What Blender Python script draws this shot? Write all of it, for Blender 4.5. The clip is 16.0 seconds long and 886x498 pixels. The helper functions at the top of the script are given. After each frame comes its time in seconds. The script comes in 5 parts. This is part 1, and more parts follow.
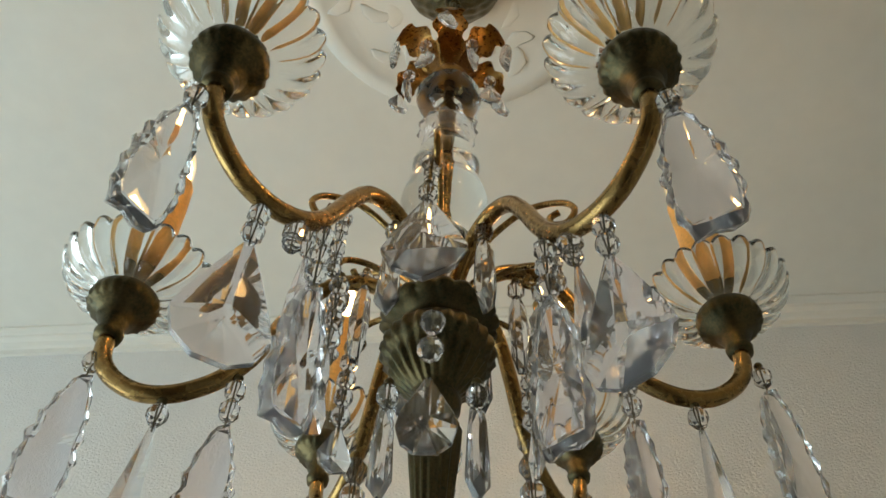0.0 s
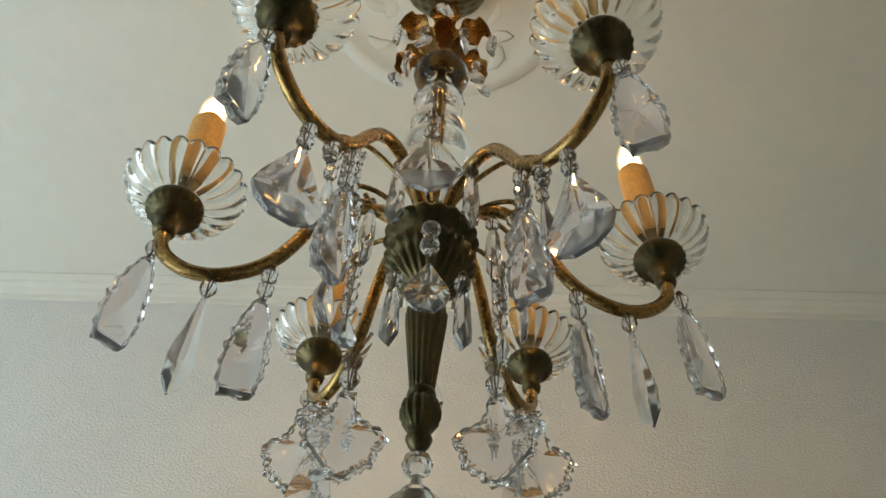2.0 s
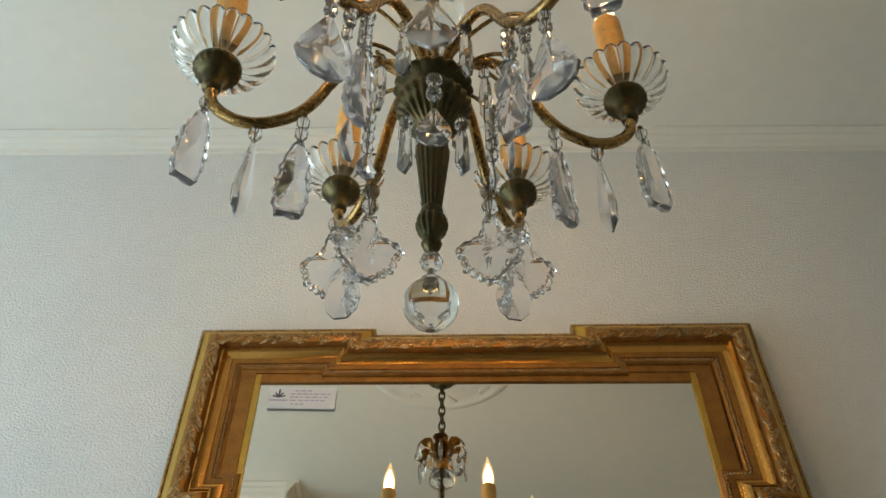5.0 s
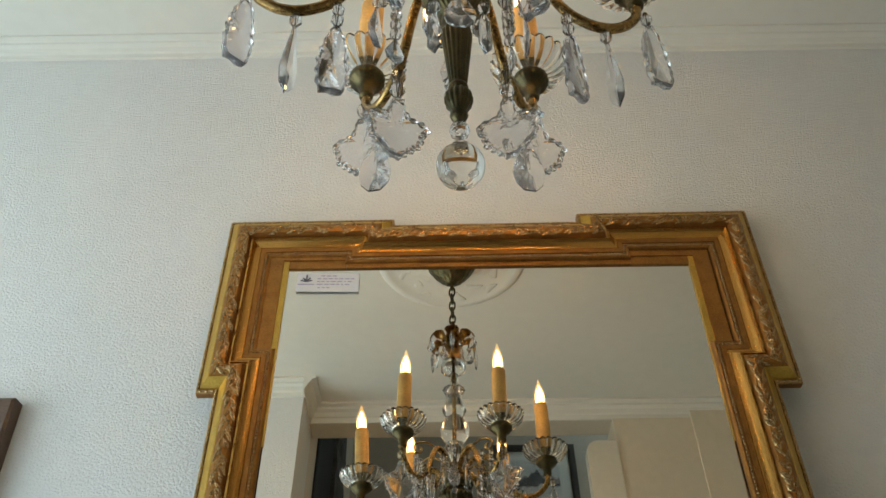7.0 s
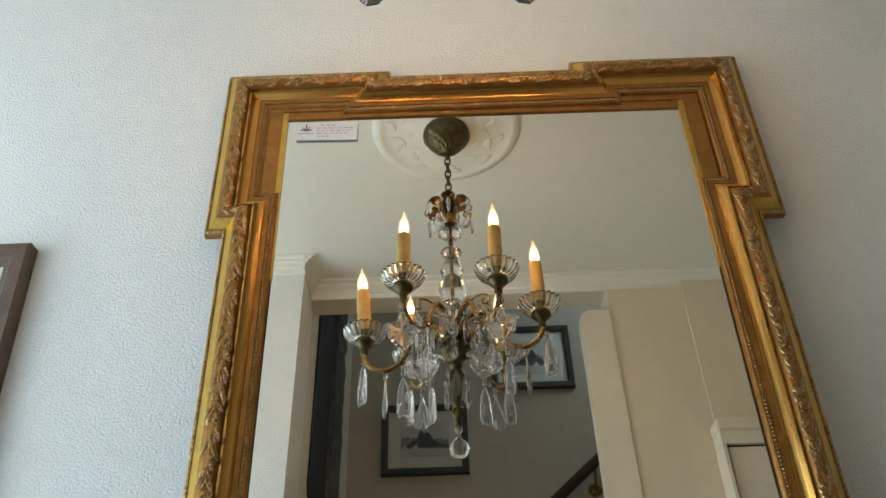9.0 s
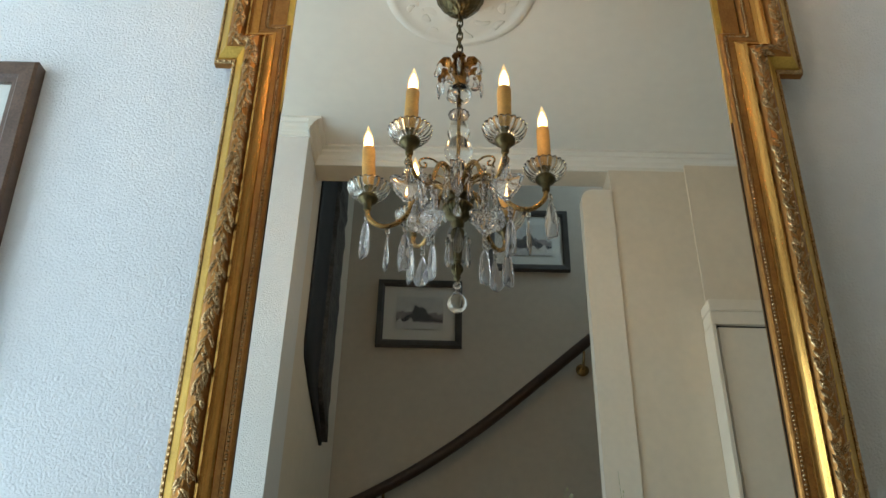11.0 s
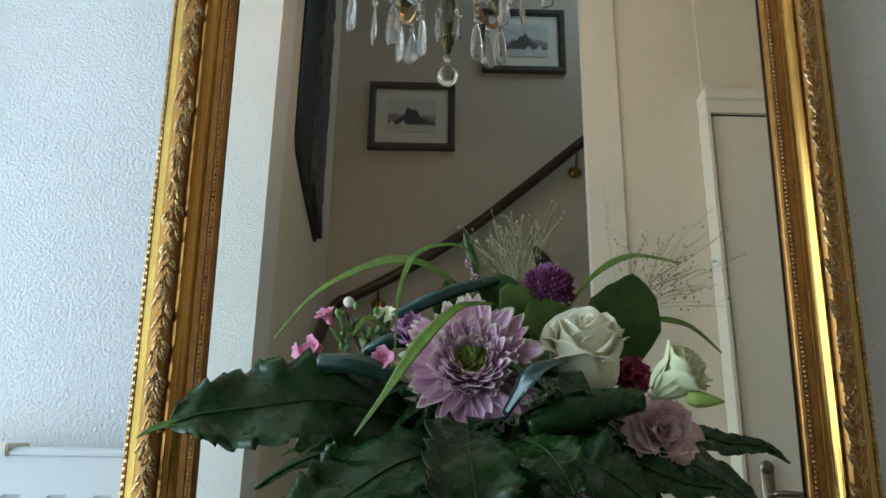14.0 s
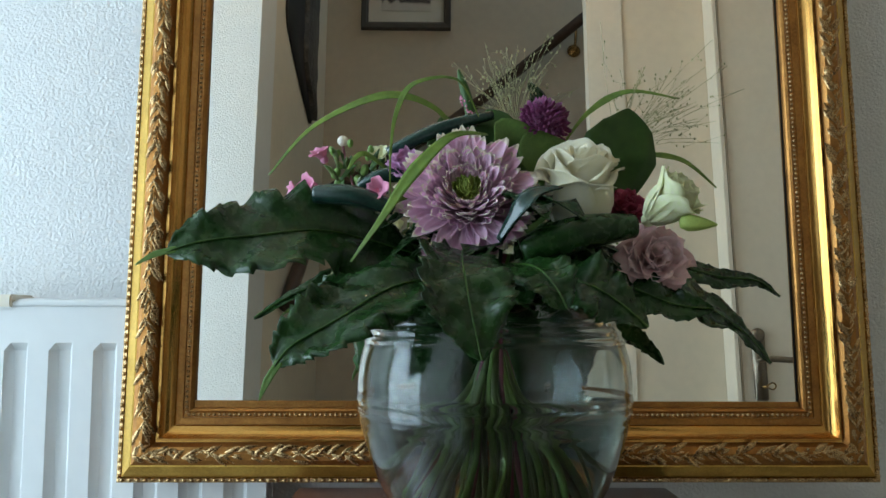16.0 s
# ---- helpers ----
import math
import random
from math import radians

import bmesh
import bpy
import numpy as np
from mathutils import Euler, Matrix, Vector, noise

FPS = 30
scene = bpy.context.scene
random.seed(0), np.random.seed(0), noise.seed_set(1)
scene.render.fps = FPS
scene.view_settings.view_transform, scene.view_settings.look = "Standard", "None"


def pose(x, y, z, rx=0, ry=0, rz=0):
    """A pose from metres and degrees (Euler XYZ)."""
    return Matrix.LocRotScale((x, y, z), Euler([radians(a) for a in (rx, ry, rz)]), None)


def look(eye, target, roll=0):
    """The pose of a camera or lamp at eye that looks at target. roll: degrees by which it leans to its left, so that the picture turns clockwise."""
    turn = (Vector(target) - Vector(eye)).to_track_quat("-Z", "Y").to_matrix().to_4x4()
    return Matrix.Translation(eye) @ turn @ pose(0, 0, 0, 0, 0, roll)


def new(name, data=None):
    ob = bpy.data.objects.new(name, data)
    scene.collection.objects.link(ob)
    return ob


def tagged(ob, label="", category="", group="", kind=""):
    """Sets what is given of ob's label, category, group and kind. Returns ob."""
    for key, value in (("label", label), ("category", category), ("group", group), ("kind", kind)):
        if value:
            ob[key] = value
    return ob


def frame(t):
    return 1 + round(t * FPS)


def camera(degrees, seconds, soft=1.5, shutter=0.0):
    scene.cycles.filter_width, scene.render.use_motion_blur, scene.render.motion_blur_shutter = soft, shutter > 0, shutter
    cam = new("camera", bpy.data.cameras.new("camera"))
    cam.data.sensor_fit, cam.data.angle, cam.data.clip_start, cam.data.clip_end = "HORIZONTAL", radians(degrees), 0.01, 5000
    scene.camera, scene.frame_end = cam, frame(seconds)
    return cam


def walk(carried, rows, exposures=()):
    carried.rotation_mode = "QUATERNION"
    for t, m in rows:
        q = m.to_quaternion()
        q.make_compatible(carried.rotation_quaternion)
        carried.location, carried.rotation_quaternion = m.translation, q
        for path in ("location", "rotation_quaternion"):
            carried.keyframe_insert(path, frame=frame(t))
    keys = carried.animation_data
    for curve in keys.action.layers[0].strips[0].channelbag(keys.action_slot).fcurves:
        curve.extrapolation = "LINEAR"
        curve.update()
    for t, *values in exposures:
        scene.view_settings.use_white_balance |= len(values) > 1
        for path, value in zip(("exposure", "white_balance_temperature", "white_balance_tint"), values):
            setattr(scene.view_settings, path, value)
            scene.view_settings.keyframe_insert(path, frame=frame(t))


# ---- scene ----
cam = camera(56.43, 16.0, soft=1.5)
PATH = [
    (0.0, -0.0182, -0.9406, 1.6298, 142.63, -1.43, 4.36),
    (0.5, -0.0058, -0.9346, 1.6033, 142.57, -2.53, 4.80),
    (1.0, -0.0169, -0.9287, 1.5595, 144.05, -2.73, 3.06),
    (1.5, -0.0334, -0.9564, 1.5202, 144.12, -2.07, 0.13),
    (2.0, -0.0396, -0.9731, 1.4850, 143.50, -1.40, -0.66),
    (2.5, -0.0495, -0.9962, 1.4565, 143.06, -1.50, -1.38),
    (3.0, -0.0483, -1.0347, 1.4344, 139.51, -1.26, -1.78),
    (3.2, -0.0480, -1.0435, 1.4222, 138.24, -1.38, -1.50),
    (5.3, -0.0460, -1.0609, 1.3626, 131.83, 0.13, 0.36),
    (5.5, -0.0451, -1.0554, 1.3590, 130.93, 0.03, 0.39),
    (6.0, -0.0512, -1.0498, 1.3368, 129.59, 0.29, 0.07),
    (6.5, -0.0611, -1.0731, 1.3093, 127.97, 0.22, 0.18),
    (7.0, -0.0712, -1.0981, 1.2725, 127.44, 0.49, 0.67),
    (7.5, -0.0735, -1.1029, 1.2323, 127.21, 1.07, 0.42),
    (8.0, -0.0649, -1.1075, 1.2012, 126.92, 1.09, 0.58),
    (8.5, -0.0731, -1.0936, 1.1767, 124.05, 1.48, 0.93),
    (9.0, -0.0795, -1.0737, 1.1589, 121.17, 1.64, 0.93),
    (11.5, -0.0949, -1.0255, 1.0643, 111.78, -1.47, -0.79),
    (12.0, -0.0939, -1.0081, 1.0471, 109.30, -1.22, -0.65),
    (12.5, -0.0905, -1.0032, 1.0319, 107.66, -1.20, -0.88),
    (13.0, -0.0871, -0.9986, 1.0151, 106.03, -1.12, -0.84),
    (13.5, -0.0822, -0.9931, 0.9978, 104.14, -0.90, -0.78),
    (14.0, -0.0822, -0.9901, 0.9847, 101.99, -0.89, -0.94),
    (14.5, -0.0801, -0.9861, 0.9693, 99.72, -0.64, -0.80),
    (15.0, -0.0755, -0.9830, 0.9517, 97.41, -0.40, -0.84),
    (15.5, -0.0786, -0.9827, 0.9414, 96.10, -0.42, -0.94),
    (16.0, -0.0783, -0.9815, 0.9319, 94.73, -0.24, -0.96),
]
walk(cam, [(t, pose(x, y, z, a, b, c)) for t, x, y, z, a, b, c in PATH],
     exposures=[(0.0, -0.86, 7250, 8), (3.0, -0.86, 7250, 8), (6.0, -0.73, 7150, 9), (8.0, -0.59, 7000, 9), (9.0, -0.44, 6800, 10), (12.5, -0.29, 6200, 10), (16.0, -0.05, 6400, 10)])

# ---- world and lights ----
world = bpy.data.worlds.new("sky")
scene.world = world
world.use_nodes = True
wn = world.node_tree.nodes
sky = wn.new("ShaderNodeTexSky")
sky.sky_type = "NISHITA"
sky.sun_disc = False
sky.sun_elevation = radians(40)
sky.sun_rotation = radians(200)
world.node_tree.links.new(sky.outputs[0], wn["Background"].inputs[0])
wn["Background"].inputs[1].default_value = 0.12


def area(name, m, sx, sy, watts, colour):
    data = bpy.data.lights.new(name, "AREA")
    data.shape, data.size, data.size_y, data.energy, data.color = "RECTANGLE", sx, sy, watts, colour
    ob = new(name, data)
    ob.matrix_world = m
    return ob


# daylight through the window at the end of the hall
area("window_daylight", look((-1.86, -0.62, 1.23), (0.2, -0.58, 1.20)), 1.05, 1.78, 44, (0.65, 0.855, 1.0))
# unseen lamp added high in the stairwell for bluish light from upstairs
area("landing_daylight", look((1.0, -1.95, 3.7), (0.1, -2.48, 2.9)), 0.6, 0.7, 6, (0.56, 0.80, 1.0))

# ---- materials ----


def surface(name, colour, rough=0.5, metal=0.0, vary=0.12, scale=12.0, bump=0.0, bscale=120.0, depth=0.002,
            fine=0.0, other=None, spec=0.5, coat=0.0, trans=0.0, ior=1.5, sheen=0.0):
    m = bpy.data.materials.new(name)
    m.use_nodes = True
    nt = m.node_tree
    b = nt.nodes["Principled BSDF"]
    co = nt.nodes.new("ShaderNodeTexCoord")
    n1 = nt.nodes.new("ShaderNodeTexNoise")
    n1.inputs["Scale"].default_value, n1.inputs["Detail"].default_value = scale, 6
    nt.links.new(co.outputs["Object"], n1.inputs["Vector"])
    n2 = nt.nodes.new("ShaderNodeTexNoise")
    n2.inputs["Scale"].default_value, n2.inputs["Detail"].default_value = scale * 9, 3
    nt.links.new(co.outputs["Object"], n2.inputs["Vector"])
    add = nt.nodes.new("ShaderNodeMath")
    add.operation = "ADD"
    nt.links.new(n1.outputs["Fac"], add.inputs[0])
    nt.links.new(n2.outputs["Fac"], add.inputs[1])
    ramp = nt.nodes.new("ShaderNodeMapRange")
    ramp.inputs["From Min"].default_value, ramp.inputs["From Max"].default_value = 0.65, 1.35
    nt.links.new(add.outputs[0], ramp.inputs["Value"])
    mix = nt.nodes.new("ShaderNodeMix")
    mix.data_type = "RGBA"
    lo = other or tuple(max(0.0, c * (1 - vary)) for c in colour)
    hi = colour if other else tuple(min(1.0, c * (1 + vary)) for c in colour)
    mix.inputs[6].default_value, mix.inputs[7].default_value = (*lo, 1), (*hi, 1)
    nt.links.new(ramp.outputs[0], mix.inputs[0])
    nt.links.new(mix.outputs[2], b.inputs["Base Color"])
    rr = nt.nodes.new("ShaderNodeMapRange")
    rr.inputs["To Min"].default_value, rr.inputs["To Max"].default_value = max(0.0, rough - 0.08 * (rough > 0.1)), min(1.0, rough + 0.1 * (rough > 0.1))
    nt.links.new(n2.outputs["Fac"], rr.inputs["Value"])
    nt.links.new(rr.outputs[0], b.inputs["Roughness"])
    b.inputs["Metallic"].default_value = metal
    b.inputs["Specular IOR Level"].default_value = spec
    b.inputs["Coat Weight"].default_value = coat
    b.inputs["Transmission Weight"].default_value = trans
    b.inputs["IOR"].default_value = ior
    b.inputs["Sheen Weight"].default_value = sheen
    if bump:
        n3 = nt.nodes.new("ShaderNodeTexNoise")
        n3.inputs["Scale"].default_value, n3.inputs["Detail"].default_value = bscale, 3
        n3.inputs["Roughness"].default_value = 0.55
        nt.links.new(co.outputs["Object"], n3.inputs["Vector"])
        bp = nt.nodes.new("ShaderNodeBump")
        bp.inputs["Strength"].default_value, bp.inputs["Distance"].default_value = bump, depth
        nt.links.new(n3.outputs["Fac"], bp.inputs["Height"])
        nt.links.new(bp.outputs[0], b.inputs["Normal"])
    return m


def glass(name, colour, rough=0.0, ior=1.52, clear=1.0):
    m = bpy.data.materials.new(name)
    m.use_nodes = True
    b = m.node_tree.nodes["Principled BSDF"]
    b.inputs["Base Color"].default_value = (*colour, 1)
    b.inputs["Roughness"].default_value = rough
    b.inputs["Transmission Weight"].default_value = clear
    b.inputs["IOR"].default_value = ior
    return m


def glow(name, colour, strength):
    m = bpy.data.materials.new(name)
    m.use_nodes = True
    b = m.node_tree.nodes["Principled BSDF"]
    b.inputs["Base Color"].default_value = (*colour, 1)
    b.inputs["Emission Color"].default_value = (*colour, 1)
    b.inputs["Emission Strength"].default_value = strength
    return m


STUCCO = surface("white_stucco", (0.80, 0.80, 0.79), 0.85, vary=0.03, scale=5, bump=0.62, bscale=265, depth=0.0042)
CEILING = surface("ceiling_paint", (0.82, 0.80, 0.73), 0.8, vary=0.03, scale=3, bump=0.1, bscale=60)
PLASTER = surface("cream_plaster", (0.76, 0.67, 0.53), 0.75, vary=0.05, scale=4, bump=0.15, bscale=80)
GREYWALL = surface("grey_wall_paint", (0.54, 0.475, 0.39), 0.8, vary=0.06, scale=3, bump=0.1, bscale=90)
WHITE = surface("white_gloss_paint", (0.80, 0.73, 0.61), 0.4, vary=0.04, scale=6)
RADIATOR = surface("radiator_enamel", (0.76, 0.78, 0.78), 0.35, vary=0.02, scale=6)
STONE = surface("floor_tile", (0.27, 0.22, 0.17), 0.5, vary=0.2, scale=3)
BRASS = surface("aged_brass", (0.46, 0.285, 0.105), 0.25, 1.0, scale=22, other=(0.25, 0.155, 0.06))
BRONZE = surface("dark_patinated_bronze", (0.165, 0.120, 0.056), 0.38, 1.0, scale=60, other=(0.055, 0.057, 0.034), bump=0.3, bscale=500, depth=0.0006)
GILT = surface("bright_gilt", (0.66, 0.35, 0.095), 0.20, 0.92, scale=25, other=(0.52, 0.26, 0.060), bump=0.08, bscale=260, depth=0.0006)
GILT_FLAT = surface("yellow_gilt", (0.72, 0.46, 0.10), 0.36, 0.78, scale=40, other=(0.50, 0.29, 0.055), bump=0.12, bscale=400, depth=0.0006)
GILT_BROWN = surface("brown_gilt", (0.45, 0.205, 0.05), 0.36, 0.8, scale=45, other=(0.25, 0.105, 0.026), bump=0.3, bscale=350, depth=0.001)
TABLEWOOD = surface("reddish_polished_wood", (0.15, 0.055, 0.030), 0.22, vary=0.4, scale=14, coat=0.35)
GILT_OLD = surface("worn_antique_gilt", (0.66, 0.45, 0.22), 0.26, 0.95, scale=70, other=(0.20, 0.10, 0.035), bump=0.4, bscale=420, depth=0.001)
GILT_CROWN = surface("amber_gilt", (0.52, 0.30, 0.095), 0.28, 0.95, scale=30, other=(0.25, 0.12, 0.035), bump=0.12, bscale=160, depth=0.001)
CRYSTAL = glass("lead_crystal", (0.985, 0.98, 1.0), 0.0, 1.49, 0.95)
CRYSTAL_TINT = glass("lavender_crystal", (0.97, 0.945, 0.98), 0.0, 1.47, 0.93)
CLEAR = glass("clear_glass", (0.98, 0.99, 0.98), 0.0, 1.5)
VASE_GLASS = glass("vase_glass", (0.74, 0.78, 0.77), 0.0, 1.38)
VASE_GLASS.node_tree.nodes["Principled BSDF"].inputs["Specular IOR Level"].default_value = 0.28
WATER = glass("water", (0.50, 0.58, 0.52), 0.0, 1.33)
WAX = surface("amber_candle_sleeve", (0.72, 0.42, 0.13), 0.55, vary=0.25, scale=40, bump=0.5, bscale=90, depth=0.003)
# the glass emits weakly itself, for the warm halo round the filament
BULB_GLASS = glass("glowing_bulb_glass", (1.0, 0.95, 0.85), 0.0, 1.08)
BULB_GLASS.node_tree.nodes["Principled BSDF"].inputs["Emission Color"].default_value = (1.0, 0.60, 0.24, 1)
BULB_GLASS.node_tree.nodes["Principled BSDF"].inputs["Emission Strength"].default_value = 0.9
BULB = glow("lit_filament_glass", (1.0, 0.62, 0.28), 92.0)
MIRROR = surface("silvered_glass", (0.83, 0.80, 0.73), 0.0, 1.0, vary=0.0)
DARKEDGE = surface("mirror_black_edge", (0.016, 0.012, 0.009), 0.85, spec=0.1)
CARD = surface("white_card", (0.78, 0.76, 0.78), 0.6, vary=0.03)
INK = surface("dark_ink", (0.13, 0.12, 0.16), 0.7)
INK2 = surface("violet_pen_ink", (0.48, 0.42, 0.58), 0.7)
DARKWOOD = surface("dark_stained_wood", (0.06, 0.030, 0.02), 0.25, vary=0.4, scale=14, coat=0.3)
FRAMEWOOD = surface("dark_grey_frame", (0.060, 0.052, 0.044), 0.45, vary=0.3, scale=30)
FRAMEBROWN = surface("brown_picture_frame", (0.105, 0.062, 0.042), 0.45, vary=0.4, scale=30)
BLACKWOOD = surface("blackened_timber", (0.13, 0.12, 0.11), 0.55, scale=18, other=(0.016, 0.015, 0.015), bump=1.0, bscale=40, depth=0.012)
SHADOW_BLACK = surface("shadow_black", (0.016, 0.016, 0.018), 0.6, vary=0.3, scale=8)
MAT_BOARD = surface("picture_mount", (0.62, 0.60, 0.54), 0.8, vary=0.04)
PHOTO = surface("grey_print", (0.30, 0.26, 0.26), 0.6, scale=18, other=(0.14, 0.12, 0.125))
PHOTO_DARK = surface("dark_print", (0.04, 0.04, 0.045), 0.6, vary=0.5, scale=40)
PHOTO_LIGHT = surface("pale_print", (0.50, 0.49, 0.46), 0.6, vary=0.2, scale=40)
RAILWOOD = surface("dark_oak_rail", (0.055, 0.030, 0.020), 0.35, vary=0.3, scale=12)
NICKEL = surface("worn_nickel", (0.26, 0.225, 0.18), 0.32, 1.0, vary=0.2, scale=40)
GAP_SHADE = surface("gap_shade", (0.03, 0.028, 0.025), 0.8)


# ---- mesh helpers ----
def part(name, bm, material, parent=None, label="", smooth=True, m=None):
    me = bpy.data.meshes.new(name)
    if bm.faces:
        bmesh.ops.recalc_face_normals(bm, faces=bm.faces)
    bm.to_mesh(me)
    bm.free()
    if smooth:
        me.shade_smooth()
    me.materials.append(material)
    ob = new(name, me)
    if parent:
        ob.parent = parent
    if m is not None:
        ob.matrix_basis = m
    if label:
        tagged(ob, label)
    return ob


def again(ob, parent, m):
    c = ob.copy()
    scene.collection.objects.link(c)
    c.parent = parent
    c.matrix_basis = m
    return c


def thing(name, m, label, category, group="", kind=""):
    e = new(name)
    e.empty_display_size = 0.05
    e.matrix_basis = m
    return tagged(e, label, category, group, kind)


def box(x0, y0, z0, x1, y1, z1, bevel=0.0, bm=None):
    one = bmesh.new()
    vs = [one.verts.new((x, y, z)) for x in (x0, x1) for y in (y0, y1) for z in (z0, z1)]
    for f in ((0, 1, 3, 2), (4, 6, 7, 5), (0, 4, 5, 1), (2, 3, 7, 6), (0, 2, 6, 4), (1, 5, 7, 3)):
        one.faces.new([vs[i] for i in f])
    if bevel:
        bmesh.ops.bevel(one, geom=one.edges[:], offset=bevel, segments=2, affect="EDGES")
    if bm is None:
        return one
    me = bpy.data.meshes.new("tmp")
    one.to_mesh(me)
    one.free()
    bm.from_mesh(me)
    bpy.data.meshes.remove(me)
    return bm


def lathe(profile, n=32, bm=None, wave=None):
    """Turned body from (radius, height) pairs; wave(angle, i) scales the radius."""
    bm = bm or bmesh.new()
    rings = []
    for i, (r, z) in enumerate(profile):
        if r < 1e-6:
            rings.append([bm.verts.new((0, 0, z))])
        else:
            ring = []
            for k in range(n):
                a = 2 * math.pi * k / n
                s = wave(a, i) if wave else 1.0
                ring.append(bm.verts.new((r * s * math.cos(a), r * s * math.sin(a), z)))
            rings.append(ring)
    for a, b in zip(rings, rings[1:]):
        for k in range(n):
            j = (k + 1) % n
            if len(a) == 1 and len(b) > 1:
                bm.faces.new((a[0], b[k], b[j]))
            elif len(b) == 1 and len(a) > 1:
                bm.faces.new((a[k], a[j], b[0]))
            elif len(a) > 1:
                bm.faces.new((a[k], a[j], b[j], b[k]))
    return bm


def spline(points, steps=6):
    """Points along a smooth curve through the given ones."""
    ps = [Vector(p) for p in points]
    out = []
    for i in range(len(ps) - 1):
        p0, p1, p2, p3 = ps[max(0, i - 1)], ps[i], ps[i + 1], ps[min(len(ps) - 1, i + 2)]
        for s in range(steps):
            u = s / steps
            out.append(0.5 * (2 * p1 + (p2 - p0) * u + (2 * p0 - 5 * p1 + 4 * p2 - p3) * u * u + (3 * p1 - p0 - 3 * p2 + p3) * u ** 3))
    out.append(ps[-1])
    return out


def tube(points, radius, n=10, bm=None, flat=1.0):
    """A round bar along points; radius may be a list; flat squashes it across."""
    bm = bm or bmesh.new()
    ps = [Vector(p) for p in points]
    rs = radius if isinstance(radius, (list, tuple)) else [radius] * len(ps)
    up = None
    rings = []
    for i, p in enumerate(ps):
        d = (ps[min(i + 1, len(ps) - 1)] - ps[max(i - 1, 0)]).normalized()
        if up is None:
            up = Vector((0, 0, 1)) if abs(d.z) < 0.9 else Vector((1, 0, 0))
        side = d.cross(up).normalized()
        up = side.cross(d).normalized()
        rings.append([bm.verts.new(p + rs[i] * (math.cos(a) * side + flat * math.sin(a) * up)) for a in (2 * math.pi * k / n for k in range(n))])
    for a, b in zip(rings, rings[1:]):
        for k in range(n):
            bm.faces.new((a[k], a[(k + 1) % n], b[(k + 1) % n], b[k]))
    bm.faces.new(rings[0][::-1])
    bm.faces.new(rings[-1])
    return bm


def ball(r, n=10, rings=6, squash=1.0, bm=None, at=(0, 0, 0)):
    bm = bm or bmesh.new()
    prof = [(0 if i in (0, rings) else r * math.sin(math.pi * i / rings), -r * squash * math.cos(math.pi * i / rings)) for i in range(rings + 1)]
    k = len(bm.verts)
    lathe(prof, n, bm)
    bm.verts.ensure_lookup_table()
    for v in bm.verts[k:]:
        v.co += Vector(at)
    return bm


def offset_ring(poly, d):
    """A closed polygon of upright and level edges, drawn clockwise as seen from the front, moved inwards by d."""
    out = []
    n = len(poly)
    for i in range(n):
        a, b, c = poly[i - 1], poly[i], poly[(i + 1) % n]
        x, z = b
        for p, q in ((a, b), (b, c)):
            if abs(p[0] - q[0]) < 1e-9:
                x = b[0] + (d if q[1] > p[1] else -d)
            else:
                z = b[1] + (-d if q[0] > p[0] else d)
        out.append((x, z))
    return out


def moulding(poly, profile, bm=None):
    """Mitred moulding round a closed polygon; profile: (distance inwards, height towards the front)."""
    bm = bm or bmesh.new()
    rings = [[bm.verts.new((x, -h, z)) for x, z in offset_ring(poly, d)] for d, h in profile]
    n = len(poly)
    for a, b in zip(rings, rings[1:]):
        for i in range(n):
            bm.faces.new((a[i], a[(i + 1) % n], b[(i + 1) % n], b[i]))
    return bm


def along(poly, step):
    """Even places along a closed polygon: point, direction, inward normal."""
    n = len(poly)
    out = []
    for i in range(n):
        a, b = Vector(poly[i]), Vector(poly[(i + 1) % n])
        length = (b - a).length
        k = max(1, round(length / step))
        d = (b - a) / length
        for j in range(k):
            out.append((a + d * length * (j + 0.5) / k, d, Vector((d.y, -d.x))))
    return out


# ---- the hall ----
WALL_Y, CEIL = 0.05, 2.705


def block(name, x0, y0, z0, x1, y1, z1, mat, label, category="wall", bevel=0.0):
    ob = part(name, box(x0, y0, z0, x1, y1, z1, bevel), mat, smooth=False)
    return tagged(ob, label, category, kind="structure")


block("floor", -2.0, -2.7, -0.1, 1.9, 0.25, 0.0, STONE, "pale stone floor of the hall", "floor")
block("ceiling", -1.95, -1.40, CEIL, 1.75, 0.25, CEIL + 0.12, CEILING, "smooth off-white painted ceiling", "ceiling")
block("wall_north", -2.0, WALL_Y, 0.0, 1.9, 0.25, CEIL, STUCCO, "white wall with coarse stucco texture")
# end wall with the window opening
WX = -1.9
block("wall_west_below", WX - 0.2, -1.3, 0.0, WX, 0.05, 0.30, STUCCO, "white stucco wall below the window")
block("wall_west_above", WX - 0.2, -1.3, 2.16, WX, 0.05, CEIL, STUCCO, "white stucco wall above the window")
block("wall_west_side", WX - 0.2, -1.3, 0.30, WX, -1.16, 2.16, STUCCO, "white stucco wall beside the window")
block("wall_west_edge", WX - 0.2, -0.08, 0.30, WX, 0.05, 2.16, STUCCO, "white stucco wall beside the window")
wf = bmesh.new()
for a in ((-1.16, 0.30, -1.11, 2.16), (-0.13, 0.30, -0.08, 2.16), (-1.11, 0.30, -0.13, 0.35), (-1.11, 2.11, -0.13, 2.16), (-0.64, 0.35, -0.60, 2.11)):
    box(WX - 0.12, a[0], a[1], WX - 0.06, a[2], a[3], 0.0, wf)
tagged(part("window_1", wf, WHITE, smooth=False), "white painted window frame", "window", kind="structure")
